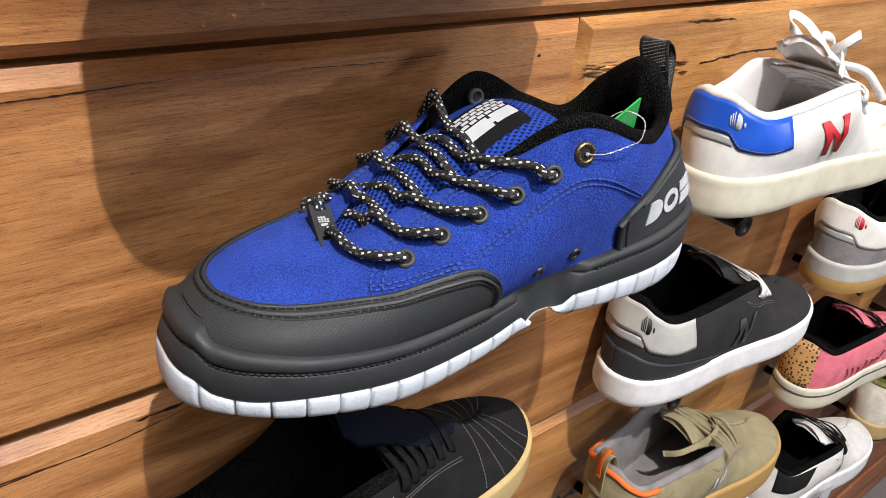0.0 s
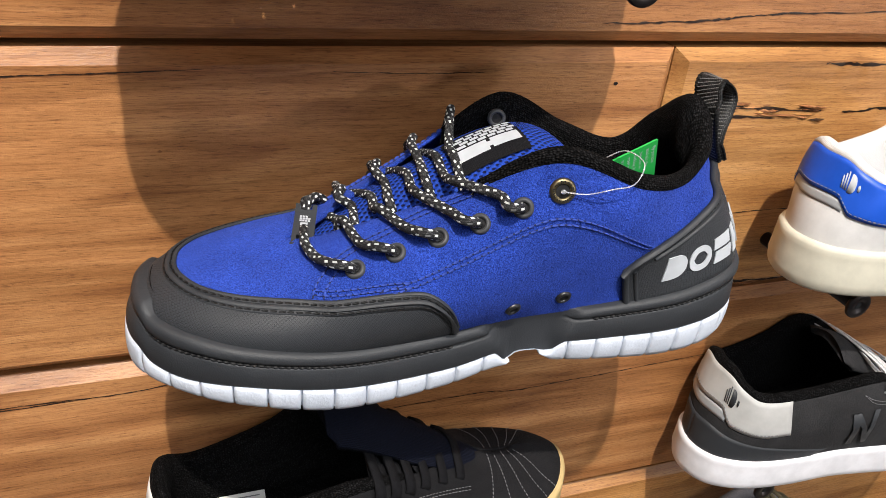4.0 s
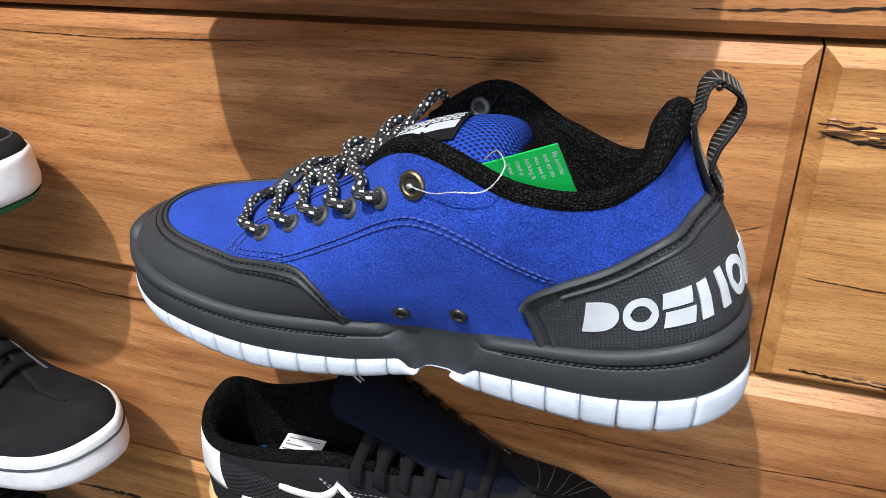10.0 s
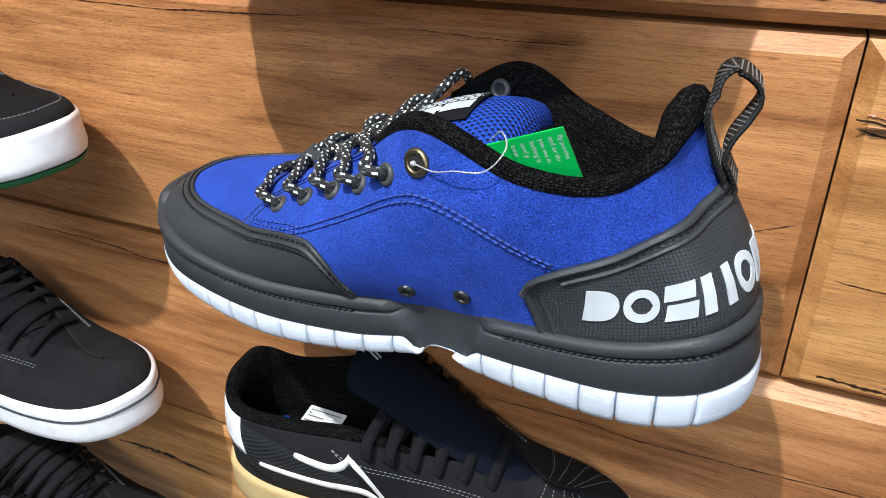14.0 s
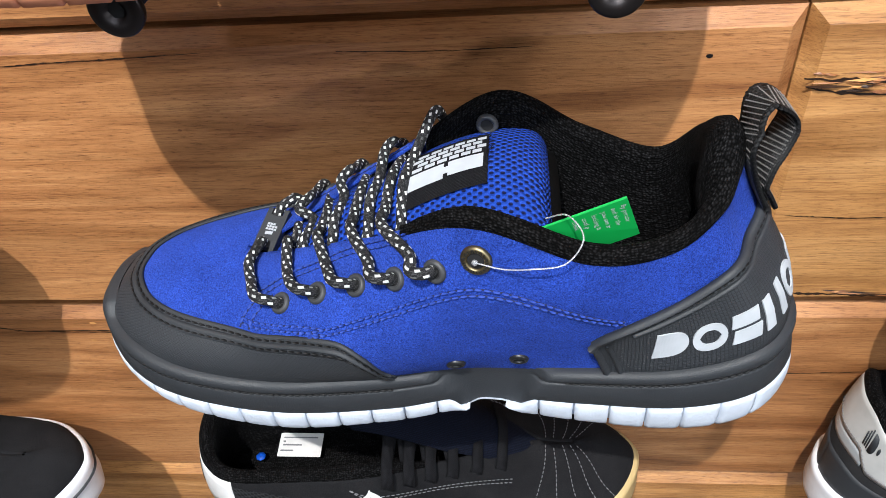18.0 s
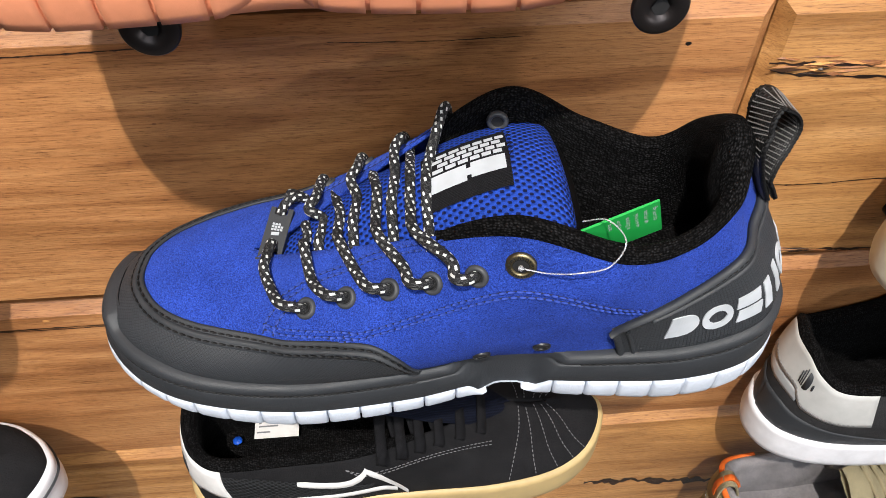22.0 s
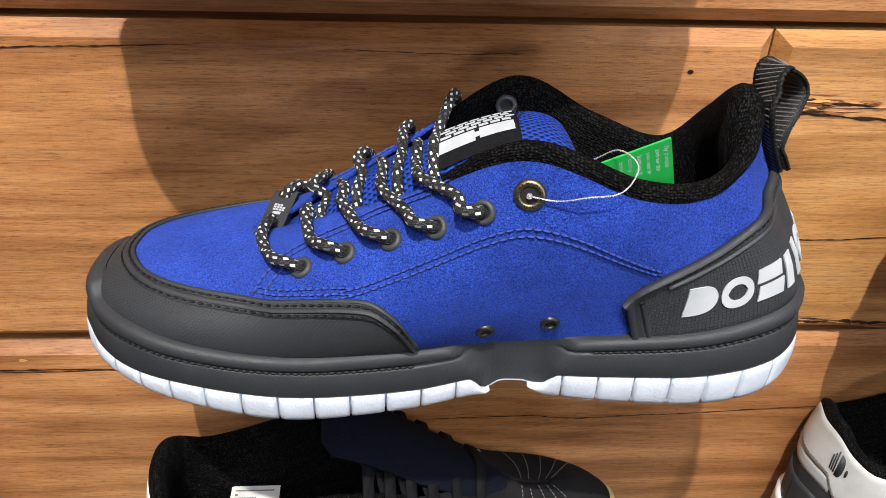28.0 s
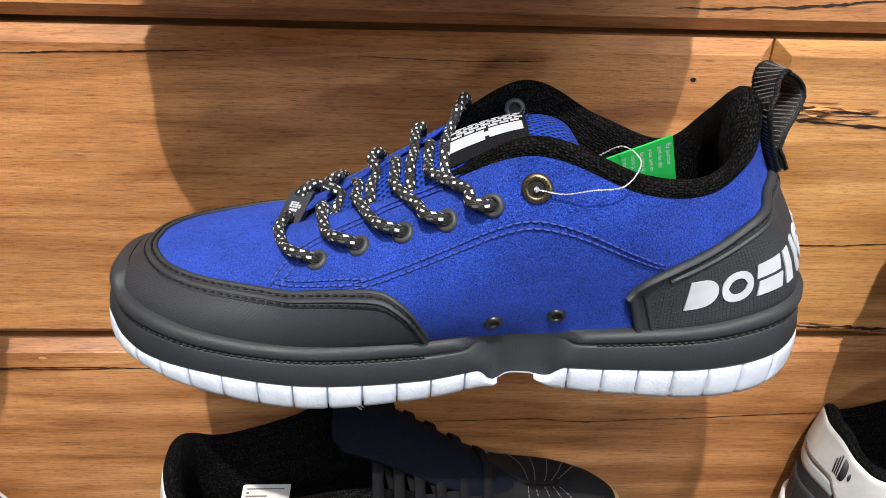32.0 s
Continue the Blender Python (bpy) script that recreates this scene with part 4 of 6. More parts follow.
for ds, r in ((0.0006, 0.0018), (0.0066, 0.0012)):
    for far in (0, 1):
        a = np.linspace(0.3212, 0.3285, 14) + ds
        b = np.linspace(0.315, 0.015, 14)
        part("piping", tube(L.at(1 - a if far else a, b, 0.0020), r, 6, up=(0.3, 0.9, 0.1))[:2], BLACK_RUBBER, heel)
LETTERING = [("half", 0.3490, 0.3665, 0.0, 1.0), ("ring", 0.3685, 0.3885, 0.0, 1.0), ("bar", 0.3910, 0.4110, 0.0, 0.44), ("bar", 0.3925, 0.4125, 0.56, 1.0), ("bar", 0.4165, 0.4265, 0.0, 1.0), ("bar", 0.4385, 0.4485, 0.0, 1.0), ("ring", 0.4540, 0.4815, 0.0, 1.0),
             ("bar", 0.4860, 0.4960, 0.0, 1.0), ("bar", 0.4985, 0.5090, 0.0, 1.0), ("bar", 0.5130, 0.5310, 0.0, 0.44), ("bar", 0.5145, 0.5325, 0.56, 1.0)]
for kind, a, b, y0, y1 in LETTERING:
    m = (a - 0.349) / 0.15
    v0, v1 = 0.160 - 0.022 * m, 0.375 - 0.020 * m
    v0, v1 = v0 + (v1 - v0) * y0, v0 + (v1 - v0) * y1
    for shape in (("arc_low", "arc_high") if kind == "ring" else (kind,)):
        part("print_shape", decal(L, BLOCKY[shape], a, b, v0, v1, 0.0029, 0.003), WHITE, heel, "white printed block", smooth=False)

# seams in the suede: plump stitches over a dark strip, the seam's shade put in as colour
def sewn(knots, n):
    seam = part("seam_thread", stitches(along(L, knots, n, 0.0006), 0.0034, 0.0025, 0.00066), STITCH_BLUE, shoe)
    part("seam_shade_strip", tube(along(L, knots, n, 0.0001), 0.00042, 5)[:2], SEAM_SHADE, seam)


double = [(0.2000, 0.462), (0.2115, 0.490), (0.2225, 0.532), (0.2345, 0.575), (0.2485, 0.612), (0.261, 0.638), (0.273, 0.661), (0.2825, 0.668), (0.293, 0.666), (0.3045, 0.650), (0.318, 0.603), (0.336, 0.507)]
for dv in (-0.014, 0.020):
    k = [(a, b + dv) for a, b in double]
    sewn(k, 200)
    sewn([(1 - a, b) for a, b in k], 200)
for off in (0.0, 0.0055):
    sewn([(0.1735 + off, 0.49), (0.1775 + off, 0.58), (0.1825 + off, 0.657), (0.187 + off, 0.72)], 60)
for dv in (0.0, 0.035):
    sewn([(0.175, 0.520 + dv), (0.1925, 0.500 + dv), (0.2035, 0.490 + dv), (0.2105, 0.472 + dv)], 40)
    for m in (0, 1):
        k = [(0.187, 0.745 - dv), (0.1985, 0.835 - dv), (0.2095, 0.890 - dv), (0.22, 0.945 - dv), (0.232, 0.965 - dv), (0.246, 0.97 - dv)]
        sewn([((1 - a) if m else a, b) for a, b in k], 80)

# eyelets
FAR_SHIFT = 0.0090
EYES = [(0.1955, 0.670), (0.2090, 0.715), (0.2230, 0.740), (0.2390, 0.755), (0.2580, 0.770)]
for a, b in EYES:
    grommet(shoe, L.at(a, b, 0.0004), L.normal(a, b), 0.0049, BLACK_METAL)
    c = 1 - a + FAR_SHIFT
    grommet(shoe, L.at(c, b, 0.0004), L.normal(c, b), 0.0049, BLACK_METAL)
    grommet(shoe, L.at(c, b, -0.0022), -L.normal(c, b), 0.0046, BLACK_METAL)
grommet(shoe, np.array([0.0262, 0.0262, 0.1203]), np.array([-0.18, -0.98, 0.1]), 0.0050, BLACK_METAL)
ga = grommet(shoe, L.at(0.2760, 0.830, 0.0004), L.normal(0.2760, 0.830), 0.0060, BRASS)
gc, gn = L.at(0.2760, 0.830, 0.0017), L.normal(0.2760, 0.830)
gx_ = unit(np.cross(gn, (0, 0, 1)))
gy_ = np.cross(gn, gx_)
for k in range(26):
    t = k / 26 * 2 * math.pi
    d, q = math.cos(t) * gx_ + math.sin(t) * gy_, -math.sin(t) * gx_ + math.cos(t) * gy_
    part("engraved_bar", tube([gc + d * 0.0039, gc + d * 0.0049 + q * (0.0004 if k % 3 else -0.0003)], 0.00022, 4)[:2], HOLE, ga)
tagged(ga, "antique brass eyelet")
for a, b in ((0.2640, 0.122), (0.2920, 0.143)):
    grommet(shoe, L.at(a, b, 0.0003), L.normal(a, b), 0.0041, VENT_METAL, "vent_eyelet")

# tongue
spine = spline([(-0.080, 0.005, 0.058), (-0.060, 0.004, 0.0735), (-0.035, 0.003, 0.0915), (-0.010, 0.002, 0.1055), (0.012, 0.001, 0.1145), (0.030, -0.001, 0.1185), (0.043, -0.002, 0.1170), (0.0525, -0.002, 0.1090)], 40)
half = np.interp(np.linspace(0, 1, 40), [0, 0.3, 0.7, 0.93, 1], [0.017, 0.026, 0.034, 0.036, 0.030])
drop = np.interp(np.linspace(0, 1, 40), [0, 0.4, 0.65, 1], [0.004, 0.012, 0.010, 0.006])
w = np.linspace(-1, 1, 25)
top = spine[:, None] + np.stack([0 * w[None] * half[:, None], w[None] * half[:, None], -drop[:, None] * np.abs(w[None]) ** 2.0], -1)
tn = unit(np.cross(np.gradient(top, axis=0), np.gradient(top, axis=1)))
tn *= np.sign(tn[..., 2:3])
edge_round = (np.clip(1 - np.abs(w), 0, 0.15) / 0.15)[None, :, None] * np.clip((np.arange(40)[::-1] / 4.0), 0, 1)[:, None, None]
topw = top + tn * 0.0045 * np.sqrt(edge_round)
lowt = top - tn * 0.0035 * np.sqrt(edge_round)


def flat_uv(P):
    a = np.concatenate([np.zeros((1, P.shape[1])), np.cumsum(np.linalg.norm(np.diff(P, axis=0), axis=2), 0)])
    b = np.concatenate([np.zeros((P.shape[0], 1)), np.cumsum(np.linalg.norm(np.diff(P, axis=1), axis=2), 1)], 1)
    return np.stack([a, b], -1).reshape(-1, 2)


tongue = part("tongue", sheet(topw), BLUE_MESH, shoe, "blue air mesh tongue", uv=flat_uv(topw))
part("tongue_lining", sheet(lowt, flip=True), BLACK_KNIT, tongue, uv=flat_uv(lowt))
rim = np.concatenate([topw[24:, 0], topw[-1, 1:-1], topw[24:, -1][::-1]]) - np.array([0, 0, 0.0022])
part("tongue_binding", tube(rim, 0.0042, 8)[:2], BLACK_KNIT, tongue)


def on_tongue(i0, i1, w0, w1, lift, n=12):
    i, k = np.linspace(i0, i1, n), np.linspace(w0, w1, n)
    ii, kk = np.meshgrid(i, (k + 1) * 12, indexing="ij")
    a, b = np.clip(ii.astype(int), 0, 38), np.clip(kk.astype(int), 0, 23)
    f, g = (ii - a)[..., None], (kk - b)[..., None]

    def mixq(A):
        return (A[a, b] * (1 - f) + A[a + 1, b] * f) * (1 - g) + (A[a, b + 1] * (1 - f) + A[a + 1, b + 1] * f) * g
    return mixq(topw) + unit(mixq(tn)) * lift


def skewed(i0, i1, w0, w1, lift, n=12):
    """A patch on the tongue that leans to the far side as it runs up."""
    q = on_tongue(i0, i1, w0, w1, lift, n)
    lean = on_tongue(i0, i1, w0 + 0.16, w1 + 0.16, lift, n)
    t = (np.linspace(i0, i1, n)[:, None, None] - 17.5) / 9.5
    return q * (1 - t) + lean * t


lab = skewed(17.4, 27.2, -0.62, 0.32, 0.0014)
label = part("tongue_label", sheet(lab), BLACK_FABRIC, tongue, "black woven label with white emblem", uv=flat_uv(lab))
for a0, a1, w0, w1 in ((18.0, 22.0, -0.40, -0.15), (22.5, 26.6, -0.38, -0.15)):
    part("print_shape", sheet(skewed(a0, a1, w0, w1, 0.0019, 6)), WHITE, label)
part("print_shape", sheet(skewed(20.6, 23.9, -0.33, -0.22, 0.0019, 6)), WHITE, label)
for a in range(6):
    for b in range(4):
        x, y = 18.5 + a * 1.35 + 0.55 * (b % 2), -0.115 + b * 0.088
        part("print_shape", sheet(skewed(x, x + 1.1, y, y + 0.066, 0.0019, 3)), WHITE, label)
rnd = random.Random(5)
for k in range(9):
    c = skewed(27.0, 27.3, -0.22 + 0.05 * k, -0.21 + 0.05 * k, 0.0016, 2)[0, 0]
    d = np.array([rnd.uniform(0.001, 0.004), rnd.uniform(-0.002, 0.002), rnd.uniform(0.001, 0.004)])
    part("frayed_thread", tube(spline([c, c + 0.5 * d + np.array([0, 0, 0.0012]), c + d], 8), 0.00014, 4)[:2], BLACK_FABRIC, label)

# laces: over-strands from the near eyelets, under-strands from the far ones
def cord(knots, n=60, r=0.0024):
    v, f, uv = tube(spline(knots, n), r, 12, up=(0.3, 0.1, 1))
    return part("lace_strand", (v, f), LACE, shoe, uv=uv)


def on_rim(x, far=False):
    """The point of the lace edge at x, on the near or the far side."""
    t = np.linspace(0.17, 0.28, 90)
    q = L.at(1 - t if far else t, np.ones(90))
    return np.array([np.interp(x, q[:, 0], q[:, c]) for c in range(3)])


def crown(x, y):
    """Height of the tongue's face at x, y."""
    i = np.interp(x, spine[:, 0], np.arange(40))
    h = np.interp(i, np.arange(40), half)
    return np.interp(i, np.arange(40), spine[:, 2]) - np.interp(i, np.arange(40), drop) * min(1, abs(y) / h) ** 2 + 0.0045


REACH = (0.0, 0.0185, 0.0205, 0.0205, 0.0225)
for k, (a, b) in enumerate(EYES):
    e, nn = L.at(a, b, 0.0), L.normal(a, b)
    fe, fn = L.at(1 - a + FAR_SHIFT, b, 0.0), L.normal(1 - a + FAR_SHIFT, b)
    up = np.array([0, 0, 1.0])
    if k == 0:
        cord([e - nn * 0.004, e + nn * 0.0034 + np.array([-0.002, 0, 0.0]), e + nn * 0.0040 + np.array([-0.0090, 0.002, 0.001]), L.at(0.1845, 0.78, 0.0036), np.array([-0.0820, -0.0140, 0.0762]), np.array([-0.0808, -0.0045, 0.0764]), np.array([-0.0798, 0.003, 0.0750])])
        cord([np.array([-0.0770, 0.019, 0.0760]), np.array([-0.0740, 0.0240, 0.0792]), np.array([-0.0695, 0.0280, 0.0795]), np.array([-0.0655, 0.0305, 0.0760]), fe + fn * 0.0035, fe - fn * 0.003])
        continue
    r = REACH[k]
    a0, b0 = EYES[k - 1]
    turn_n = L.at(a - 0.0085, b + 0.10, 0.0036)
    rim_n, rim_f = on_rim(e[0] - r), on_rim(fe[0] - 0.002, True)
    inner = L.at(1 - a0 + FAR_SHIFT, b0, -0.0045)
    cx = e[0] - r - 0.0010
    cord([e - nn * 0.004, e + nn * 0.0034 + np.array([-0.002, 0, 0.0005]), e + nn * 0.0040 + np.array([-0.0070, 0.001, 0.0015]), turn_n, rim_n + up * 0.0046, np.array([cx, rim_n[1] * 0.45, crown(cx, rim_n[1] * 0.45) + 0.0034]), np.array([cx + 0.001, 0.006, crown(cx, 0.006) + 0.0030]), inner + up * 0.003, inner], 80)
    gx = e[0] - r + 0.0062
    edge = on_rim(gx)
    cord([fe - fn * 0.004, fe + fn * 0.0034, fe * 0.4 + rim_f * 0.6 + fn * 0.0044, rim_f + np.array([-0.0015, 0.0010, 0.0058]), rim_f + np.array([-0.0045, -0.0065, 0.0052]), np.array([gx + 0.002, 0.008, crown(gx, 0.008) + 0.0036]), np.array([gx, -0.006, crown(gx, 0.006) + 0.0030]), np.array([gx, edge[1] * 0.75, crown(gx, edge[1] * 0.75) + 0.0022]), edge + np.array([0, -0.003, -0.0042])], 80)

# lace lock
def slab(outline, z0, z1):
    """Flat plate with a given outline."""
    n = len(outline)
    v = [(a, b, z1) for a, b in outline] + [(a, b, z0) for a, b in outline]
    return v, [tuple(range(n)), tuple(range(2 * n - 1, n - 1, -1))] + [(i, n + i, n + (i + 1) % n, (i + 1) % n) for i in range(n)]


lock = part("lace_lock", joined([block(-0.0054, 0.0054, -0.0070, 0.0105, -0.0026, 0.0020, 0.0), block(-0.0054, -0.0032, -0.0135, -0.0070, -0.0026, 0.0020), block(0.0032, 0.0054, -0.0135, -0.0070, -0.0026, 0.0020), block(-0.0032, 0.0032, -0.0135, -0.0110, -0.0026, 0.0020),
                                 block(-0.0054, -0.0030, 0.0105, 0.0140, -0.0026, 0.0020), block(0.0030, 0.0054, 0.0105, 0.0140, -0.0026, 0.0020), slab([(-0.0058, -0.0140), (0.0058, -0.0140), (0.0058, -0.0128), (-0.0058, -0.0128)], -0.0026, 0.0027)]), BLACK_RUBBER, shoe, "black plastic lace lock with small white mark", smooth=False)
lock.matrix_local = Matrix.Translation((-0.0787, 0.0095, 0.0722)) @ pose(0, 0, 0, 20, 4, -14)
for a in range(4):
    for b in range(3 if a < 3 else 2):
        x, y = -0.0026 + 0.0014 * a, 0.0020 + 0.0014 * b
        part("print_shape", slab([(x, y), (x + 0.0011, y), (x + 0.0011, y + 0.0010), (x, y + 0.0010)], 0.0020, 0.0022), WHITE, lock, smooth=False)
part("print_shape", slab([(-0.0020, -0.0006), (0.0016, -0.0002), (0.0016, 0.0014), (-0.0020, 0.0010)], 0.0020, 0.0022), WHITE, lock, smooth=False)

# heel loop: a strap sewn up the back seam, folded over in a teardrop that leans to the wall
foot, waist_p, lip = L.at(0.5, 0.69, 0.0014), L.at(0.5, 0.85, 0.0014), L.at(0.5, 0.985, 0.0018)
TURN, LEAN = np.array([0.996, 0.087, 0.0]), np.array([-0.087, 0.996, 0.0])
bend = [(0.0014, 0.0060, 0.0028), (0.0032, 0.0120, 0.0058), (0.0067, 0.0152, 0.008), (0.0114, 0.0140, 0.008), (0.0160, 0.0098, 0.008), (0.0168, 0.0045, 0.007), (0.0140, -0.0015, 0.005), (0.0098, -0.0085, 0.002)]
loop = spline([foot, waist_p, lip] + [lip + TURN * a + LEAN * c + np.array([0, 0, b]) for a, b, c in bend] + [waist_p + np.array([0.0042, 0.0005, -0.002]), foot * 0.45 + waist_p * 0.55 + np.array([0.0032, 0, 0]), foot + np.array([0.0030, 0, 0.001])], 120)
rb = ribbon(loop, 0.0165, LEAN, 0.0018)
strap = part("heel_loop", rb[:2], BLACK_STRAP, shoe, "black webbing pull loop", uv=rb[2])
run_dir = unit(np.gradient(loop, axis=0))
across = unit(LEAN[None] - run_dir * (run_dir @ LEAN)[:, None])
for side in (-1, 1):
    part("webbing_edge", stitches(loop + across * 0.0081 * side, 0.0019, 0.0017, 0.0011), STITCH_BLACK, strap)
run = np.concatenate([[0], np.cumsum(np.linalg.norm(np.diff(loop, axis=0), axis=1))])
face = np.cross(run_dir, across)
for side in (-1, 1):
    ribs = []
    for d in np.arange(0.001, run[-1], 0.0019):
        c, w, u = (np.array([np.interp(d, run, A[:, k]) for k in range(3)]) for A in (loop, across, face))
        ribs.append(stitches(np.array([c + u * 0.0009 * side + w * x for x in np.linspace(-0.0074, 0.0074, 20)]), 0.00105, 0.00085, 0.00042, 4)[:2])
    part("webbing_rib", joined(ribs), STITCH_WEB, strap, "grey ribs of the weave")

# swing tag on a nylon string
tag = empty("swing_tag", (0.064, -0.130, 1.339), "green printed card tag on clear nylon string", "tag")
ex, ey = unit(np.array([0.0280, 0.004, 0.0095])), unit(np.array([-0.0062, -0.005, 0.0185]))
card = [tuple(ex * a + ey * b) for a, b in ((-0.017, -0.015), (0.0165, -0.015), (0.0165, 0.0085), (-0.017, 0.0085))]
nz = unit(np.cross(ex, ey)) * 0.0005
part("card", ([tuple(np.array(c) + nz) for c in card] + [tuple(np.array(c) - nz) for c in card], [(0, 1, 2, 3), (7, 6, 5, 4), (0, 4, 5, 1), (1, 5, 6, 2), (2, 6, 7, 3), (3, 7, 4, 0)]), GREEN_CARD, tag, smooth=False)
LINES = ["By purchasing", "and air through", "you see in", "locking it", "cool p", "treat"]
for i, words in enumerate(LINES):
    cu = bpy.data.curves.new("printed_words", "FONT")
    cu.body, cu.size, cu.align_x = words, 0.0027, "LEFT"
    t = new("printed_words", cu)
    t.data.materials.append(WHITE)
    p = ex * (0.0135 - 0.0036 * i) + ey * 0.0060 + nz * 1.3
    down, side = -ey, ex
    m = Matrix((( *down, 0), (*side, 0), (*unit(np.cross(down, side)), 0), (0, 0, 0, 1))).transposed()
    m.translation = Vector(p)
    t.parent, t.matrix_local = tag, m
g0 = L.at(0.2760, 0.830, 0.002) + np.array([0, -0.085, 1.217]) - np.array([0.064, -0.130, 1.339])
w0 = np.array([0.064, -0.130, 1.339])
st = spline([g0, g0 + np.array([0.010, -0.003, -0.0005]), np.array([0.043, -0.152, 1.3385]) - w0, np.array([0.055, -0.151, 1.3400]) - w0, np.array([0.061, -0.146, 1.3475]) - w0, np.array([0.056, -0.137, 1.350]) - w0, np.array([0.049, -0.130, 1.343]) - w0], 40)
part("string", tube(st, 0.00032, 6)[:2], CLEAR, tag)
part("string_end", lathe([(0.0001, -0.0012), (0.0011, -0.0004), (0.0011, 0.0006), (0.0001, 0.0010)], g0, L.normal(0.2760, 0.830), 12), CLEAR, tag)


# ---- more materials for the other shoes ----
OFF_WHITE = rubber("off_white_rubber", (0.64, 0.61, 0.50), 0.5, 0.15)
BRIGHT_SOLE = rubber("bright_white_rubber", (0.80, 0.80, 0.84), 0.42, 0.1)
GUM = rubber("gum_rubber", (0.42, 0.25, 0.085), 0.45, 0.1)
PALE_GUM = rubber("pale_gum_rubber", (0.50, 0.37, 0.17), 0.45, 0.1)
PEACH = rubber("peach_rubber", (0.70, 0.27, 0.14), 0.5, 0.2)
GREEN_RUBBER = rubber("green_rubber", (0.01, 0.13, 0.045), 0.5)
WHITE_LEATHER = rubber("white_leather", (0.70, 0.69, 0.68), 0.45, 0.12, 500)
WHITE_SUEDE = suede("off_white_suede", (0.66, 0.62, 0.56), 0.1)
WHITE_TEXTILE = woven("white_textile", (0.75, 0.75, 0.76), 0.0014, 0.5, 0.8, 0.25)
BLUE_LEATHER = rubber("blue_leather", (0.012, 0.085, 0.55), 0.4, 0.1, 500)
RED = rubber("red_print", (0.50, 0.015, 0.03), 0.5, 0.05)
GREY_LEATHER = rubber("light_grey_leather", (0.46, 0.46, 0.45), 0.42, 0.12, 500)
GREY_SUEDE = suede("grey_suede", (0.22, 0.21, 0.22), 0.1)
FOIL = material("silver_foil", (0.40, 0.42, 0.44), 0.42, 0.3)
TAN_SUEDE = suede("olive_tan_suede", (0.27, 0.235, 0.145), 0.2)
ORANGE = rubber("orange_webbing", (0.75, 0.15, 0.02), 0.6, 0.1)
PINK = suede("pink_suede", (0.62, 0.16, 0.22), 0.2)
NAVY_KNIT = woven("navy_knit", (0.006, 0.008, 0.018), 0.0018, 0.9, 0.9, 0.6)
CHARCOAL_MESH = net("charcoal_mesh", (0.016, 0.017, 0.019), (0.004, 0.004, 0.004), 0.0046)
OLIVE = suede("olive_lining", (0.16, 0.17, 0.05), 0.1)
STITCH_GREY = material("grey_thread", (0.16, 0.16, 0.17), 0.7)
LEOPARD = material("leopard_print", (0.5, 0.3, 0.12), 0.7)
nl = Nodes(LEOPARD)
vo = nl.add("ShaderNodeTexVoronoi", Scale=230.0)
nl.link(nl.coords(), 0, vo, "Vector")
nl.link(nl.ramp(vo, "Distance", [(0.28, (0.03, 0.015, 0.008)), (0.45, (0.50, 0.28, 0.10))]), 0, nl.b, "Base Color")


def make_last(length, sole, height, spring=0.010, width=1.0, heel=(0.012, 0.004), n=128, levels=20):
    """A lower shoe shape made from the same proportions: overall length, sole height and height of the upper."""
    k = length / 0.315
    o = np.array(PLAIN_OUTLINE) * np.array([k, k * width])
    toe = np.clip((-o[:, 0] / (0.5 * length) - 0.45) / 0.55, 0, 1) ** 2
    zb = spring * toe
    zm = zb + sole
    t = np.array(PLAIN_TOPLINE)
    z = (t[:, 2] - np.array(PLAIN_WELT)) * height
    top = np.stack([t[:, 0] * k, t[:, 1] * k * width, zm + np.maximum(z, 0.012)], 1)
    back = np.clip((t[:, 0] - 0.06) / 0.05, 0, 1)
    top = top + back[:, None] * np.array([heel[0], 0, heel[1]])
    return Last(o, zb, zm, top, np.array(PLAIN_SWELL) * np.array([height, 1, k, height]), n, levels)


VULC = make_last(0.300, 0.034, 0.80)
CUP = make_last(0.305, 0.036, 0.84)
CUP_SMALL = make_last(0.300, 0.034, 0.72, heel=(0.012, 0.002))
CUP_LOW = make_last(0.305, 0.031, 0.92)
FLARED = make_last(0.300, 0.030, 0.84, 0.012, 1.02, (0.020, 0.003))


def side_panel(last, P, e, knots_lo, knots_hi, mat, name, lift=0.0012, label="", both=True, n=40):
    """A panel given by two edges (s, v) on the near side, repeated on the far side."""
    lo, hi = spline(knots_lo, n), spline(knots_hi, n)
    made = None
    for far in ((False, True) if both else (False,)):
        t = np.concatenate([[0], np.linspace(0, 1, 7), [1]])[None, :, None]
        k = lo[:, None] * (1 - t) + hi[:, None] * t
        h = np.full(k.shape[:2], lift)
        h[:, [0, -1]] = 0.0
        h[[0, -1]] = 0.0
        q = last.at((1 - k[..., 0]) if far else k[..., 0], k[..., 1], h)
        d = sheet(q, flip=far)
        ob = P(name, (*d, flat_uv(q)), mat, e, label)
        made = made or ob
    return made


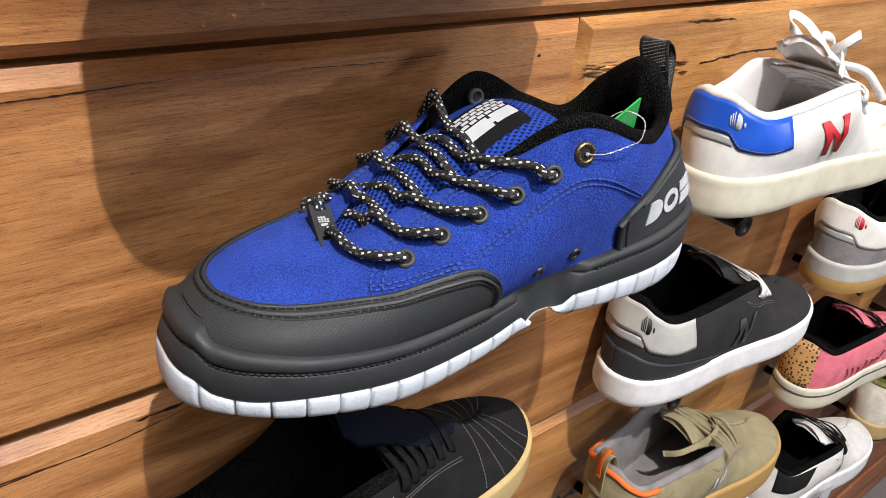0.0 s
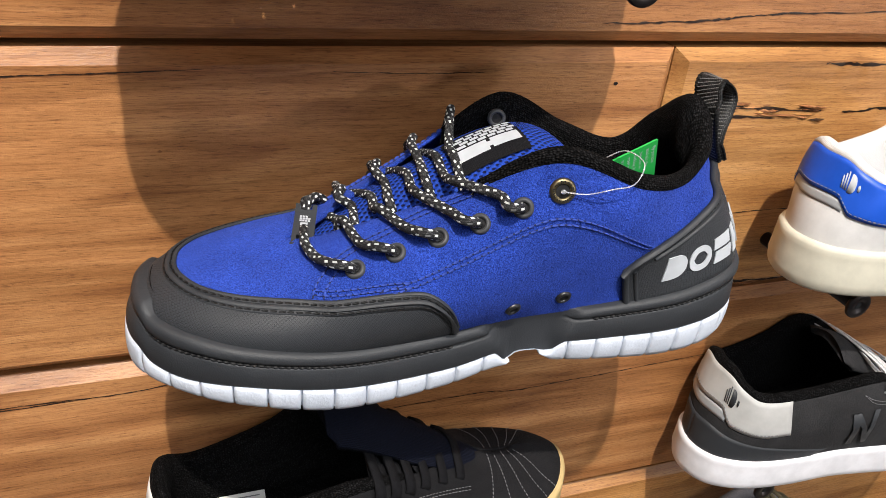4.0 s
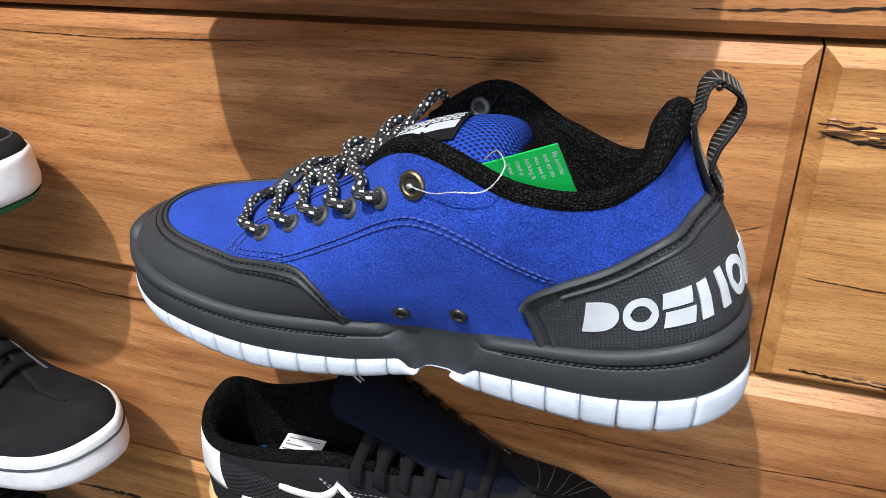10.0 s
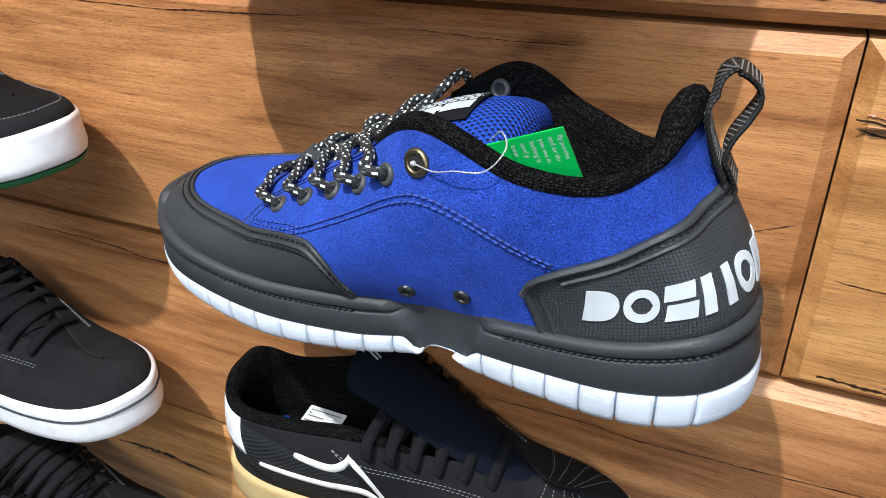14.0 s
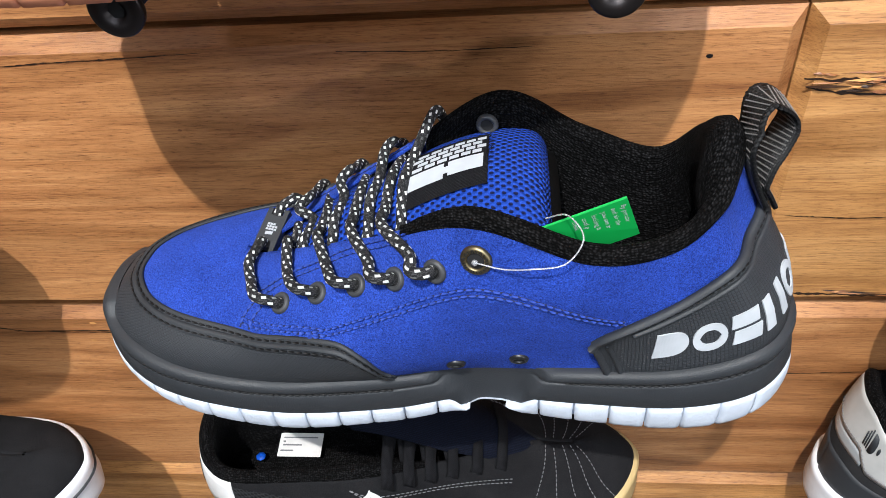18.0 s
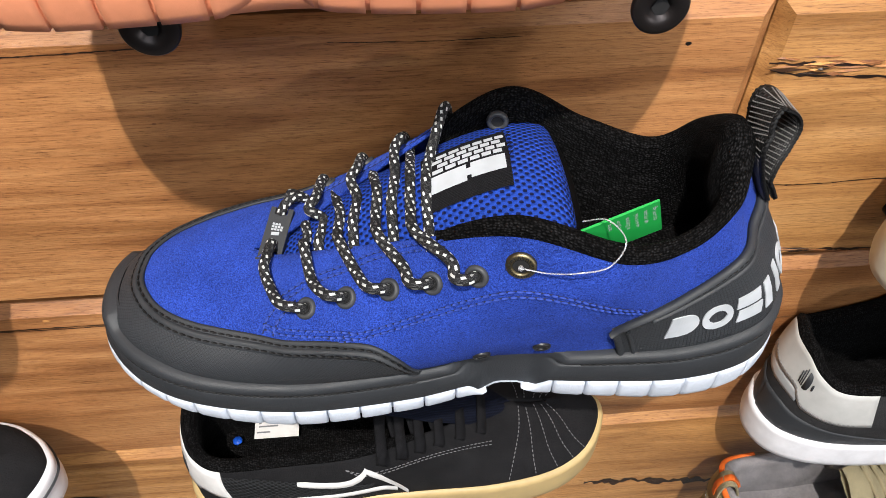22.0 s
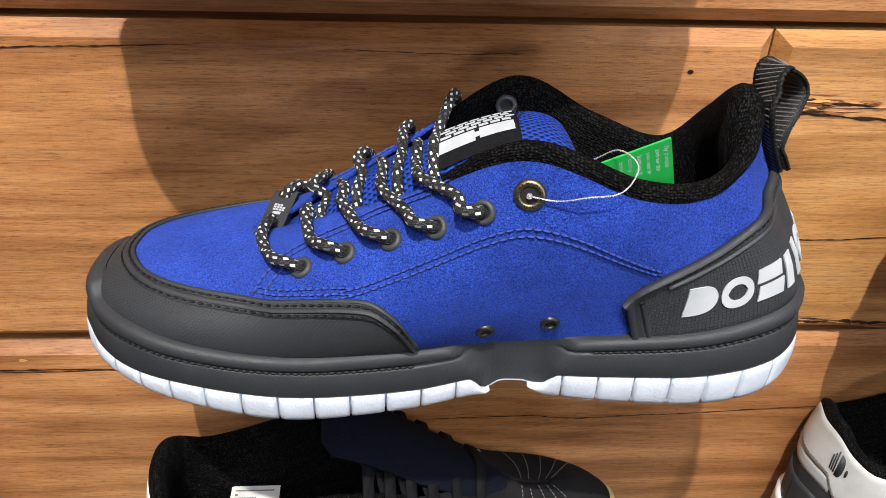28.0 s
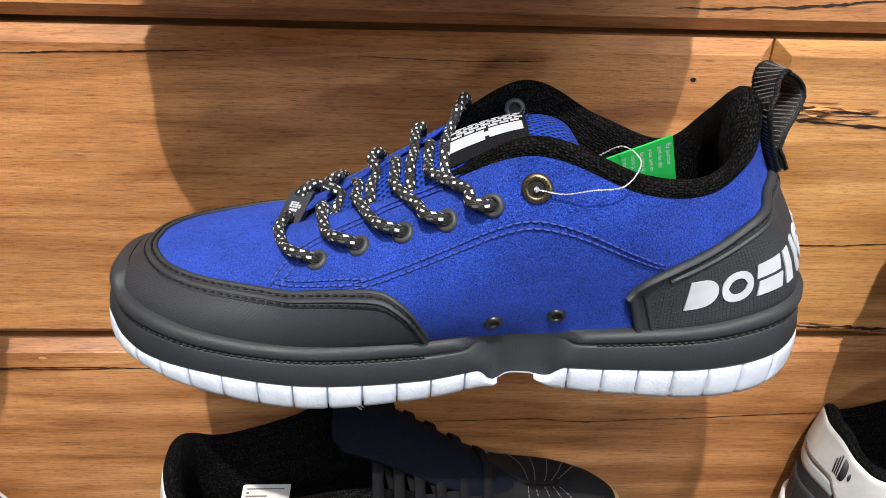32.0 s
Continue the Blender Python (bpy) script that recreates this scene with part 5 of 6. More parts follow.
def sneaker(place, last, turn, label, upper, sole, edge=None, lining_mat=BLACK_KNIT, tongue_mat=None, laces=None, eyes=5, flat=True, foxing=None, outsole=None,
            eyelet_mat=None, flip=True, loose=False, group="", tongue_up=0.012, stitch=STITCH_GREY, tongue_w=0.027):
    """A low lace-up shoe: sole, upper, collar, tongue, laces and eyelets. Returns the thing and its own part()."""
    e = empty("sneaker", place, label, "shoe", group or "shoes on the display wall")
    e.rotation_euler = (0, 0, radians(turn))

    def P(name, data, mat, parent=e, lab="", smooth=True):
        d = flipped(data, flip)
        return part(name, d[:2], mat, parent, lab, smooth, d[2] if len(d) > 2 else None)

    zb, zm = last.zb, last.zm
    base = 0.005 if outsole else 0.0
    rows = []
    for h, o in ((0, -0.006), (0.0, -0.0025), (0.06, -0.0006), (0.25, 0.0006), (0.6, 0.0002), (0.80, 0.0), (0.90, 0.0002), (0.97, -0.0008), (1.0, -0.0026), (1.0, -0.006)):
        rows.append(np.concatenate([last.out + o * last.nrm, (zb + base + (zm - zb - base) * h)[:, None]], 1))
    v, f = sheet(np.stack(rows, 1), True, False)
    mid = P("midsole", (v, f), sole)
    out = wall_strip(last, zb, zb + max(base, 0.002), -0.004, -0.001, 4)
    P("outsole", capped(out, top=False), outsole or sole)
    if foxing:
        k = np.concatenate([last.out + 0.0004 * last.nrm, (zb + (zm - zb) * 0.70)[:, None]], 1)
        P("foxing_line", tube(k, 0.0011, 6, closed=True)[:2], foxing, mid)
    P("upper", shell(last, 0.0016), upper)
    s = cyc(0.235, 0.765, 110)
    P("collar_lining", lining(last, s, 0.975, 0.04, 0.0060, 0.008), lining_mat)
    P("insole", insole(last, 0.007, 0.003), lining_mat)
    # tongue
    thr = 0.5 * (last.at(0.187, 1.0) + last.at(0.813, 1.0))
    tip = 0.5 * (last.at(0.272, 1.0) + last.at(0.728, 1.0)) + np.array([0.012, 0, tongue_up])
    sp = spline([thr + np.array([-0.012, 0, -0.007]), thr * 0.65 + tip * 0.35 + np.array([0, 0, 0.002]), thr * 0.25 + tip * 0.75 + np.array([0, 0, 0.003]), tip], 26)
    hw = np.interp(np.linspace(0, 1, 26), [0, 0.4, 0.92, 1], [0.014, tongue_w, tongue_w + 0.003, tongue_w - 0.005])
    ww = np.linspace(-1, 1, 15)
    tp = sp[:, None] + np.stack([0 * ww[None] * hw[:, None], ww[None] * hw[:, None], -0.010 * np.abs(ww[None]) ** 2 + 0 * hw[:, None]], -1)
    td = unit(np.cross(np.gradient(tp, axis=0), np.gradient(tp, axis=1)))
    td *= np.sign(td[..., 2:3])
    back = tp - td * 0.006
    both = np.concatenate([tp, back[:, ::-1]], 1)
    v, f = sheet(both, False, True)
    m = both.shape[1]
    f = f + [tuple((25 * m) + k for k in range(m))]
    ton = P("tongue", (v, f, flat_uv(both)), tongue_mat or upper)
    # eyelets and laces
    rowk = [(0.200 + (0.262 - 0.200) * i / (eyes - 1), 0.80 + 0.07 * i / (eyes - 1)) for i in range(eyes)]
    for i, (a, b) in enumerate(rowk):
        for far in (False, True):
            aa = 1 - a if far else a
            c, nn = last.at(aa, b, 0.0003), last.normal(aa, b)
            if eyelet_mat:
                P("eyelet", lathe([(0.0016, 0.0), (0.0018, 0.0008), (0.0030, 0.0008), (0.0033, 0.0)], c, nn, 14), eyelet_mat)
            P("eyelet_hole", lathe([(0.0019, 0.0003), (0.0001, 0.0003)], c, nn, 10), HOLE)
        if laces:
            e0, n0, e1, n1 = last.at(a, b), last.normal(a, b), last.at(1 - a, b), last.normal(1 - a, b)
            r0, r1 = last.at(a, 1.0), last.at(1 - a, 1.0)
            mid_p = 0.5 * (r0 + r1) + np.array([-0.002, 0, 0.006])
            pts = spline([e0 - n0 * 0.001, e0 + n0 * 0.0022, r0 + np.array([-0.001, 0, 0.003]), mid_p, r1 + np.array([-0.001, 0, 0.003]), e1 + n1 * 0.0022, e1 - n1 * 0.001], 26)
            if flat:
                d = ribbon(pts, 0.0068, (1, 0, 0.55), 0.0013)
            else:
                d = tube(pts, 0.0019, 7)
            P("lace_strand", d, laces)
            if i + 1 < eyes:
                a2, b2 = rowk[i + 1]
                q0, q1 = last.at(a, 0.97, -0.001), last.at(1 - a2, 0.97, -0.001)
                for far in (False, True):
                    p0, p1 = (last.at(1 - a, 0.97, -0.001), last.at(a2, 0.97, -0.001)) if far else (q0, q1)
                    pts = spline([p0, 0.5 * (p0 + p1) + np.array([0, 0, 0.005 + 0.0012 * far]), p1], 14)
                    P("lace_strand", ribbon(pts, 0.0062, (1, 0, 0.55), 0.0012) if flat else tube(pts, 0.0018, 7), laces)
    if stitch:
        for dv in (0.0, 0.035):
            for far in (0, 1):
                k = [(0.190, 0.66 - dv), (0.215, 0.70 - dv), (0.245, 0.74 - dv), (0.272, 0.80 - dv), (0.285, 0.90)]
                P("seam_thread", stitches(along(last, [((1 - x) if far else x, y) for x, y in k], 90, 0.0004), 0.0032, 0.0022, 0.00042, 4), stitch)
    return e, P, ton


def heel_tab(last, P, e, mat, lo=0.45, s0=0.355, label="", foil=None, stitch=STITCH_GREY):
    """Panel round the top of the heel, and the small foil wedge under it."""
    s = np.linspace(s0, 1 - s0, 60)
    x = np.abs(s - 0.5) / (0.5 - s0)
    low = lo + 0.17 * np.interp(x, [0, 0.35, 0.5, 0.85, 1], [0.9, 0.9, 0.05, 0.0, 0.25])
    d = patch(last, s, low, 0.99, 0.0013, 8)
    ob = P("heel_tab", d, mat, e, label)
    if stitch:
        P("seam_thread", stitches(last.at(s[2:-2], low[2:-2] + 0.04, 0.0015), 0.0030, 0.0021, 0.0004, 4), stitch, ob)
    if foil:
        s2 = np.linspace(0.43, 0.57, 24)
        P("reflective_patch", patch(last, s2, lo + 0.02, lo + 0.14, 0.0006, 4), foil, e)
    return ob


def emblem(last, P, parent, mat, pieces, lift=0.0016, label="printed emblem block"):
    """Plain printed pieces on both sides: (kind, s0, s1, v0, v1, slant)."""
    for kind, a, b, v0, v1, sl in pieces:
        P("print_shape", decal(last, BLOCKY[kind], a, b, v0, v1, lift, sl), mat, parent, label)
        P("print_shape", flipped_side(decal(last, BLOCKY[kind], 1 - a, 1 - b, v0, v1, lift, -sl)), mat, parent, label)


def flipped_side(data):
    return data[0], [tuple(q)[::-1] for q in data[1]]


def heel_print(last, P, parent, mat):
    """A small block mark with slanted speed bars on the heel tab."""
    for k in range(3):
        P("print_shape", decal(last, BLOCKY["bar"], 0.4480 - 0.0042 * k, 0.4460 - 0.0042 * k, 0.74, 0.92 - 0.03 * (2 - k), 0.0019, 0.003), mat, parent)
    P("print_shape", decal(last, BLOCKY["half"], 0.4340, 0.4220, 0.73, 0.92, 0.0019, 0.0), mat, parent)
    P("print_shape", decal(last, BLOCKY["disc"], 0.4185, 0.4140, 0.79, 0.86, 0.0019, 0.0), mat, parent)


# white sneaker with blue heel beside the blue one
e, P, _ = sneaker((0.392, -0.070, 1.222), CUP_SMALL, -8, "white leather sneaker with blue heel tab and cream sole", WHITE_LEATHER, OFF_WHITE, None, WHITE_TEXTILE, WHITE_TEXTILE, WHITE_TEXTILE, 6, True, None, None, None, stitch=None, tongue_up=0.032)
hb = heel_tab(CUP_SMALL, P, e, BLUE_LEATHER, 0.47, 0.335, "bright blue heel tab", FOIL)
heel_print(CUP_SMALL, P, hb, WHITE)
emblem(CUP_SMALL, P, e, RED, [("bar", 0.2760, 0.2815, 0.20, 0.78, 0.014), ("bar", 0.2845, 0.2900, 0.20, 0.78, 0.031), ("bar", 0.2930, 0.2985, 0.20, 0.78, 0.014)], label="red printed bar")
side_panel(CUP_SMALL, P, e, [(0.02, 0.0), (0.10, 0.0), (0.20, 0.0)], [(0.02, 0.55), (0.10, 0.62), (0.19, 0.50)], WHITE_SUEDE, "toe_panel")
bow = [spline([(-0.028, 0.002, 0.098), (-0.012, -0.012, 0.116), (0.004, -0.020, 0.120), (0.002, -0.012, 0.104), (-0.024, 0.0, 0.100)], 30), spline([(-0.028, 0.002, 0.098), (-0.040, 0.016, 0.112), (-0.034, 0.024, 0.118), (-0.024, 0.014, 0.106), (-0.026, 0.002, 0.100)], 30),
       spline([(-0.012, 0.000, 0.108), (0.006, 0.014, 0.130), (0.024, 0.020, 0.138), (0.030, 0.012, 0.130), (0.014, 0.002, 0.114), (-0.010, 0.0, 0.108)], 34),
       spline([(-0.012, 0.000, 0.108), (-0.004, -0.022, 0.126), (0.012, -0.034, 0.134), (0.022, -0.028, 0.124), (0.010, -0.010, 0.112), (-0.010, 0.0, 0.108)], 34),
       spline([(-0.012, 0.0, 0.109), (0.004, -0.016, 0.120), (0.020, -0.032, 0.116), (0.028, -0.040, 0.104)], 20),
       spline([(-0.028, 0.002, 0.100), (-0.040, -0.018, 0.098), (-0.050, -0.028, 0.086), (-0.056, -0.034, 0.076)], 20)]
for b in bow:
    P("lace_bow", ribbon(b, 0.0065, (0.4, 0.3, 1), 0.0014), WHITE_TEXTILE)

# black and grey sneaker under it
e, P, _ = sneaker((0.389, -0.045, 1.016), CUP_LOW, -8, "charcoal suede sneaker with light grey heel tab and white sole", CHARCOAL_SUEDE, BRIGHT_SOLE, None, BLACK_KNIT, CHARCOAL_SUEDE, WHITE_TEXTILE, 5, True)
hb = heel_tab(CUP_LOW, P, e, GREY_LEATHER, 0.50, 0.335, "light grey leather heel tab", FOIL)
heel_print(CUP_LOW, P, hb, BLACK_RUBBER)
emblem(CUP_LOW, P, e, BLACK_RUBBER, [("bar", 0.2600, 0.2655, 0.16, 0.70, 0.013), ("bar", 0.2685, 0.2740, 0.16, 0.70, 0.030), ("bar", 0.2770, 0.2825, 0.16, 0.70, 0.013)], label="black printed bar")
side_panel(CUP_LOW, P, e, [(0.30, 0.02), (0.36, 0.02), (0.44, 0.02), (0.50, 0.02)], [(0.29, 0.10), (0.36, 0.30), (0.44, 0.38), (0.50, 0.38)], BLACK_RUBBER, "heel_counter", 0.0009)

# grey sneaker with red marks and gum outsole
e, P, _ = sneaker((0.735, -0.062, 1.040), CUP, -8, "grey suede sneaker with white heel tab and gum outsole", GREY_SUEDE, GREY_LEATHER, None, BLACK_KNIT, GREY_SUEDE, BLACK_FABRIC, 5, True, None, GUM)
hb = heel_tab(CUP, P, e, WHITE_LEATHER, 0.42, 0.335, "white heel tab", FOIL)
heel_print(CUP, P, hb, RED)
s = cyc(0.0, 0.9999, 128)
P("outsole_wall", sheet(wall_strip(CUP, CUP.zb, CUP.zb + 0.016, 0.0, 0.0012, 5, 0.001), True, False), GUM, e, "amber gum rubber wall")

# black sneaker with white flare and gum sole, below the blue one
e, P, ton = sneaker((-0.030, -0.052, 1.023), FLARED, 0, "black suede skate sneaker with white side flare and gum sole", BLACK_SUEDE, PALE_GUM, None, BLACK_KNIT, NAVY_KNIT, BLACK_FABRIC, 6, True, tongue_up=0.033, tongue_w=0.024)
side_panel(FLARED, P, e, [(0.268, 0.08), (0.30, 0.08), (0.345, 0.10), (0.375, 0.30)], [(0.268, 0.60), (0.30, 0.72), (0.335, 0.86), (0.365, 0.92)], CHARCOAL_MESH, "mesh_panel", 0.0006)
s = np.linspace(0.365, 0.635, 50)
hb = P("heel_tab", patch(FLARED, s, np.where(np.abs(s - 0.5) < 0.09, 0.46, 0.52), 0.97, 0.0013, 7), WHITE_LEATHER, e, "white leather heel tab")
for k in range(3):
    P("print_shape", decal(FLARED, BLOCKY["bar"], 0.452 - 0.008 * k, 0.457 - 0.008 * k, 0.62, 0.78, 0.0018), BLACK_RUBBER, hb)
flare = [[(0.313, 0.76), (0.300, 0.72), (0.285, 0.70), (0.276, 0.76), (0.272, 0.83)], [(0.272, 0.83), (0.262, 0.66), (0.252, 0.40), (0.243, 0.12)], [(0.350, 0.46), (0.325, 0.45), (0.295, 0.45), (0.266, 0.46), (0.252, 0.30)]]
for k in flare:
    for far in (0, 1):
        q = spline(k, 40)
        wd = np.interp(np.linspace(0, 1, 40), [0, 0.1, 0.7, 1], [0.030, 0.042, 0.046, 0.046])
        lo, hi = q[:, 1] - wd, q[:, 1] + wd
        t = np.linspace(0, 1, 5)[None]
        vv = lo[:, None] * (1 - t) + hi[:, None] * t
        hgt = np.full(vv.shape, 0.0018)
        hgt[:, [0, -1]] = 0.0005
        P("side_flare", sheet(FLARED.at(np.broadcast_to(((1 - q[:, 0]) if far else q[:, 0])[:, None], vv.shape), vv, hgt), flip=bool(far)), WHITE_LEATHER, e)
for j in range(5):
    k = [(0.085 + 0.022 * j, 0.10), (0.090 + 0.020 * j, 0.5), (0.070 + 0.022 * j, 0.96)]
    for far in (0, 1):
        P("seam_thread", stitches(along(FLARED, [((1 - a) if far else a, b) for a, b in k], 60, 0.0004), 0.0030, 0.0020, 0.0004, 4), STITCH_GREY)
for j, (w0, w1, h0, h1) in enumerate(((0.0, 0.0018, -0.006, 0.010), (0.003, 0.0045, -0.007, 0.004), (-0.003, -0.001, 0.004, 0.011))):
    tipc = 0.5 * (FLARED.at(0.272, 1.0) + FLARED.at(0.728, 1.0)) + np.array([0.000, -0.004, 0.0365])
    q = [tipc + np.array([a * 0.8, b * 0.9 - 0.004, 0.55 * a - 0.0016 * (abs(b) > 0.008)]) for a, b in ((h0, w0), (h1, w0 + 0.002), (h1, w1 + 0.002), (h0, w1))]
    P("print_shape", (q, [(0, 1, 2, 3)]), WHITE, ton, smooth=False)
def inside(a, b, lift=0.0):
    """A point of the size sticker that lies in the heel."""
    return np.array([0.070 + a * 0.92, -0.006 + b * 0.95, 0.0405 + b * 0.12 + lift])


sticker = [inside(a, b) for a, b in ((0, 0.004), (0.034, 0.004), (0.034, 0.023), (0, 0.023))]
card = P("size_sticker", (sticker, [(0, 1, 2, 3)]), WHITE_LEATHER, e, "white paper size sticker with grey print", False)
for x0, x1, y0, y1 in ((0.022, 0.032, 0.008, 0.0092), (0.004, 0.031, 0.0185, 0.0195), (0.016, 0.031, 0.0125, 0.0137), (0.029, 0.031, 0.015, 0.0165)):
    P("print_shape", ([inside(a, b, 0.0005) for a, b in ((x0, y0), (x1, y0), (x1, y1), (x0, y1))], [(0, 1, 2, 3)]), STITCH_GREY, card, "grey printed bar", False)
P("sole_mark", lathe([(0.0001, 0.0006), (0.0035, 0.0006), (0.0035, 0.0)], np.array([0.113, -0.002, 0.040]), (0, 0, 1), 7), BLUE_LEATHER, e, "small blue printed mark")

# black slip-on with striped white sole
e, P, _ = sneaker((-0.419, -0.068, 1.020), VULC, 0, "black suede lace-up shoe with white vulcanised sole", BLACK_SUEDE, BRIGHT_SOLE, None, BLACK_KNIT, BLACK_FABRIC, BLACK_FABRIC, 6, True, BLACK_RUBBER, None, None)

# black shoe with green outsole above it
e, P, _ = sneaker((-0.430, -0.062, 1.238), VULC, 0, "black canvas shoe with suede toe and green outsole", BLACK_FABRIC, BRIGHT_SOLE, None, BLACK_KNIT, BLACK_FABRIC, BLACK_FABRIC, 6, True, None, GREEN_RUBBER, None)
s = np.linspace(-0.19, 0.19, 70)
hi = 0.42 + 0.08 * np.cos(s * 9)
P("toe_panel", patch(VULC, s, 0.0, hi, 0.0011, 6), BLACK_SUEDE, e, "black suede toe panel")
P("seam_thread", stitches(VULC.at(s, hi - 0.04, 0.0014), 0.003, 0.002, 0.0004, 4), STITCH_GREY)

# tan sneaker with orange heel
e, P, _ = sneaker((0.375, -0.072, 0.840), CUP, -8, "olive tan suede sneaker with orange heel trim and gum sole", TAN_SUEDE, GUM, None, GREY_SUEDE, TAN_SUEDE, TAN_SUEDE, 6, False)
hb = heel_tab(CUP, P, e, TAN_SUEDE, 0.42, 0.335)
P("heel_trim", tube(CUP.at(np.linspace(0.345, 0.655, 60), 0.985, 0.0015), 0.0030, 8)[:2], ORANGE, e, "bright orange collar trim")
rb = ribbon(spline([(0.120, -0.012, 0.080), (0.126, -0.012, 0.112), (0.134, -0.012, 0.122), (0.140, -0.012, 0.112), (0.138, -0.012, 0.070)], 26), 0.014, (0, 1, 0), 0.0016)
P("heel_loop", rb, TAN_SUEDE, e)
rb = ribbon(spline([(0.124, -0.012, 0.112), (0.133, -0.012, 0.1235), (0.141, -0.012, 0.112), (0.140, -0.012, 0.095)], 20), 0.005, (0, 1, 0), 0.0024)
P("heel_loop_stripe", rb, ORANGE, e)
emblem(CUP, P, e, WHITE, [("bar", 0.250, 0.253, 0.20, 0.66, 0.006), ("bar", 0.2585, 0.261, 0.24, 0.60, 0.008), ("bar", 0.2705, 0.2735, 0.20, 0.66, 0.006)], label="white outlined bar")
bow = spline([(-0.030, 0.0, 0.096), (-0.010, -0.022, 0.108), (0.020, -0.034, 0.112), (0.050, -0.030, 0.104), (0.060, -0.018, 0.096)], 36)
P("lace_bow", ribbon(bow, 0.0060, (0.2, 0.6, 1), 0.0014), TAN_SUEDE, e)

# pink sneaker with leopard heel
e, P, _ = sneaker((0.775, -0.060, 0.842), VULC, -8, "pink suede sneaker with leopard heel and cream sole", PINK, OFF_WHITE, None, BLACK_KNIT, PINK, BLACK_FABRIC, 6, True, BLACK_RUBBER, None, BRASS)
P("heel_tab", patch(VULC, np.linspace(0.43, 0.57, 36), 0.02, 0.97, 0.0010, 7), LEOPARD, e, "leopard print heel panel")
star = [(math.sin(k * math.pi / 5) * (1 if k % 2 == 0 else 0.42), math.cos(k * math.pi / 5) * (1 if k % 2 == 0 else 0.42)) for k in range(10)]
c = [VULC.at(0.262 + 0.012 * a, 0.40 + 0.17 * b, 0.0012) for a, b in star]
P("star_patch", (c, [tuple(range(10))]), LEOPARD, e, "leopard print star", False)
for i in range(9):
    k = [(0.235 + 0.012 * i, 0.15 + 0.02 * (i % 2)), (0.236 + 0.012 * i, 0.33), (0.240 + 0.012 * i, 0.46 + 0.05 * (i % 3))]
    P("embossed_bar", tube(along(VULC, k, 10, 0.0002), 0.0016, 5)[:2], PINK)

# white sneaker with black trim, lowest row in view
e, P, _ = sneaker((0.765, -0.072, 0.642), CUP, -8, "white leather sneaker with black collar and swing tag", WHITE_LEATHER, BRIGHT_SOLE, None, BLACK_KNIT, WHITE_LEATHER, BLACK_FABRIC, 5, True)
side_panel(CUP, P, e, [(0.330, 0.55), (0.37, 0.50), (0.43, 0.48)], [(0.31, 0.93), (0.37, 0.97), (0.43, 0.97)], BLACK_SUEDE, "collar_panel")
emblem(CUP, P, e, BLACK_RUBBER, [("bar", 0.240, 0.250, 0.25, 0.55, 0.008)], label="black printed bar")
card = block(0.02, 0.045, -0.064, -0.0632, 0.005, 0.050)
P("price_card", card, WHITE, e, "white hanging price card", False)

# the shoes that only just come into view
e, P, _ = sneaker((1.10, -0.066, 0.842), VULC, 0, "black canvas sneaker with white striped sole", BLACK_FABRIC, BRIGHT_SOLE, None, BLACK_KNIT, BLACK_FABRIC, WHITE_TEXTILE, 6, True, BLACK_RUBBER)
e, P, _ = sneaker((1.09, -0.066, 0.640), CUP, 0, "white suede sneaker with olive lining and gum sole", WHITE_SUEDE, PALE_GUM, None, OLIVE, WHITE_SUEDE, WHITE_TEXTILE, 6, True, None, GUM)
e, P, _ = sneaker((-0.43, -0.080, 0.832), VULC, 0, "black suede boot-like shoe with brass eyelets", BLACK_SUEDE, BLACK_RUBBER, None, BLACK_KNIT, BLACK_SUEDE, BLACK_FABRIC, 7, False, None, None, BRASS)

# shoe with peach sole on the row above
e = empty("sneaker", (-0.032, -0.067, 1.4195), "dark suede sneaker with peach coloured block sole", "shoe", "shoes on the display wall")
SPRING = 0.022 * np.clip((-np.array(PLAIN_OUTLINE)[:, 0] - 0.05) / 0.105, 0, 1) ** 1.5
HIGH = Last(np.array(PLAIN_OUTLINE) * np.array([0.89, 0.90]), np.array(PLAIN_BOTTOM) * 0.3 + SPRING, np.array(PLAIN_WELT) + SPRING, np.array(PLAIN_TOPLINE) * np.array([0.89, 0.9, 1]), PLAIN_SWELL, 128, 14)
part("midsole", flipped(sheet(wall_strip(HIGH, HIGH.zb + 0.016, HIGH.zm, 0.0, 0.0), True, False), True), PEACH, e)
part("upper", flipped(shell(HIGH), True), BLACK_SUEDE, e)
part("outsole", flipped(capped(wall_strip(HIGH, HIGH.zb + 0.001, HIGH.zb + 0.016, -0.0026, -0.0012, 4), top=False), True), PEACH, e)
near_h = np.minimum(np.arange(128) / 128, 1 - np.arange(128) / 128)
gap = ease(bell(near_h, 0.268, 0.288, 0.014))
runs = np.concatenate([[0], np.cumsum(np.linalg.norm(np.diff(np.vstack([HIGH.out, HIGH.out[:1]]), axis=0), axis=1))])
full = wall_strip(HIGH, HIGH.zb + 0.008 * gap, HIGH.zb + 0.017, -0.0022, 0.0006, 6, 0.001)
cuts = np.linspace(0, runs[-1], 41)
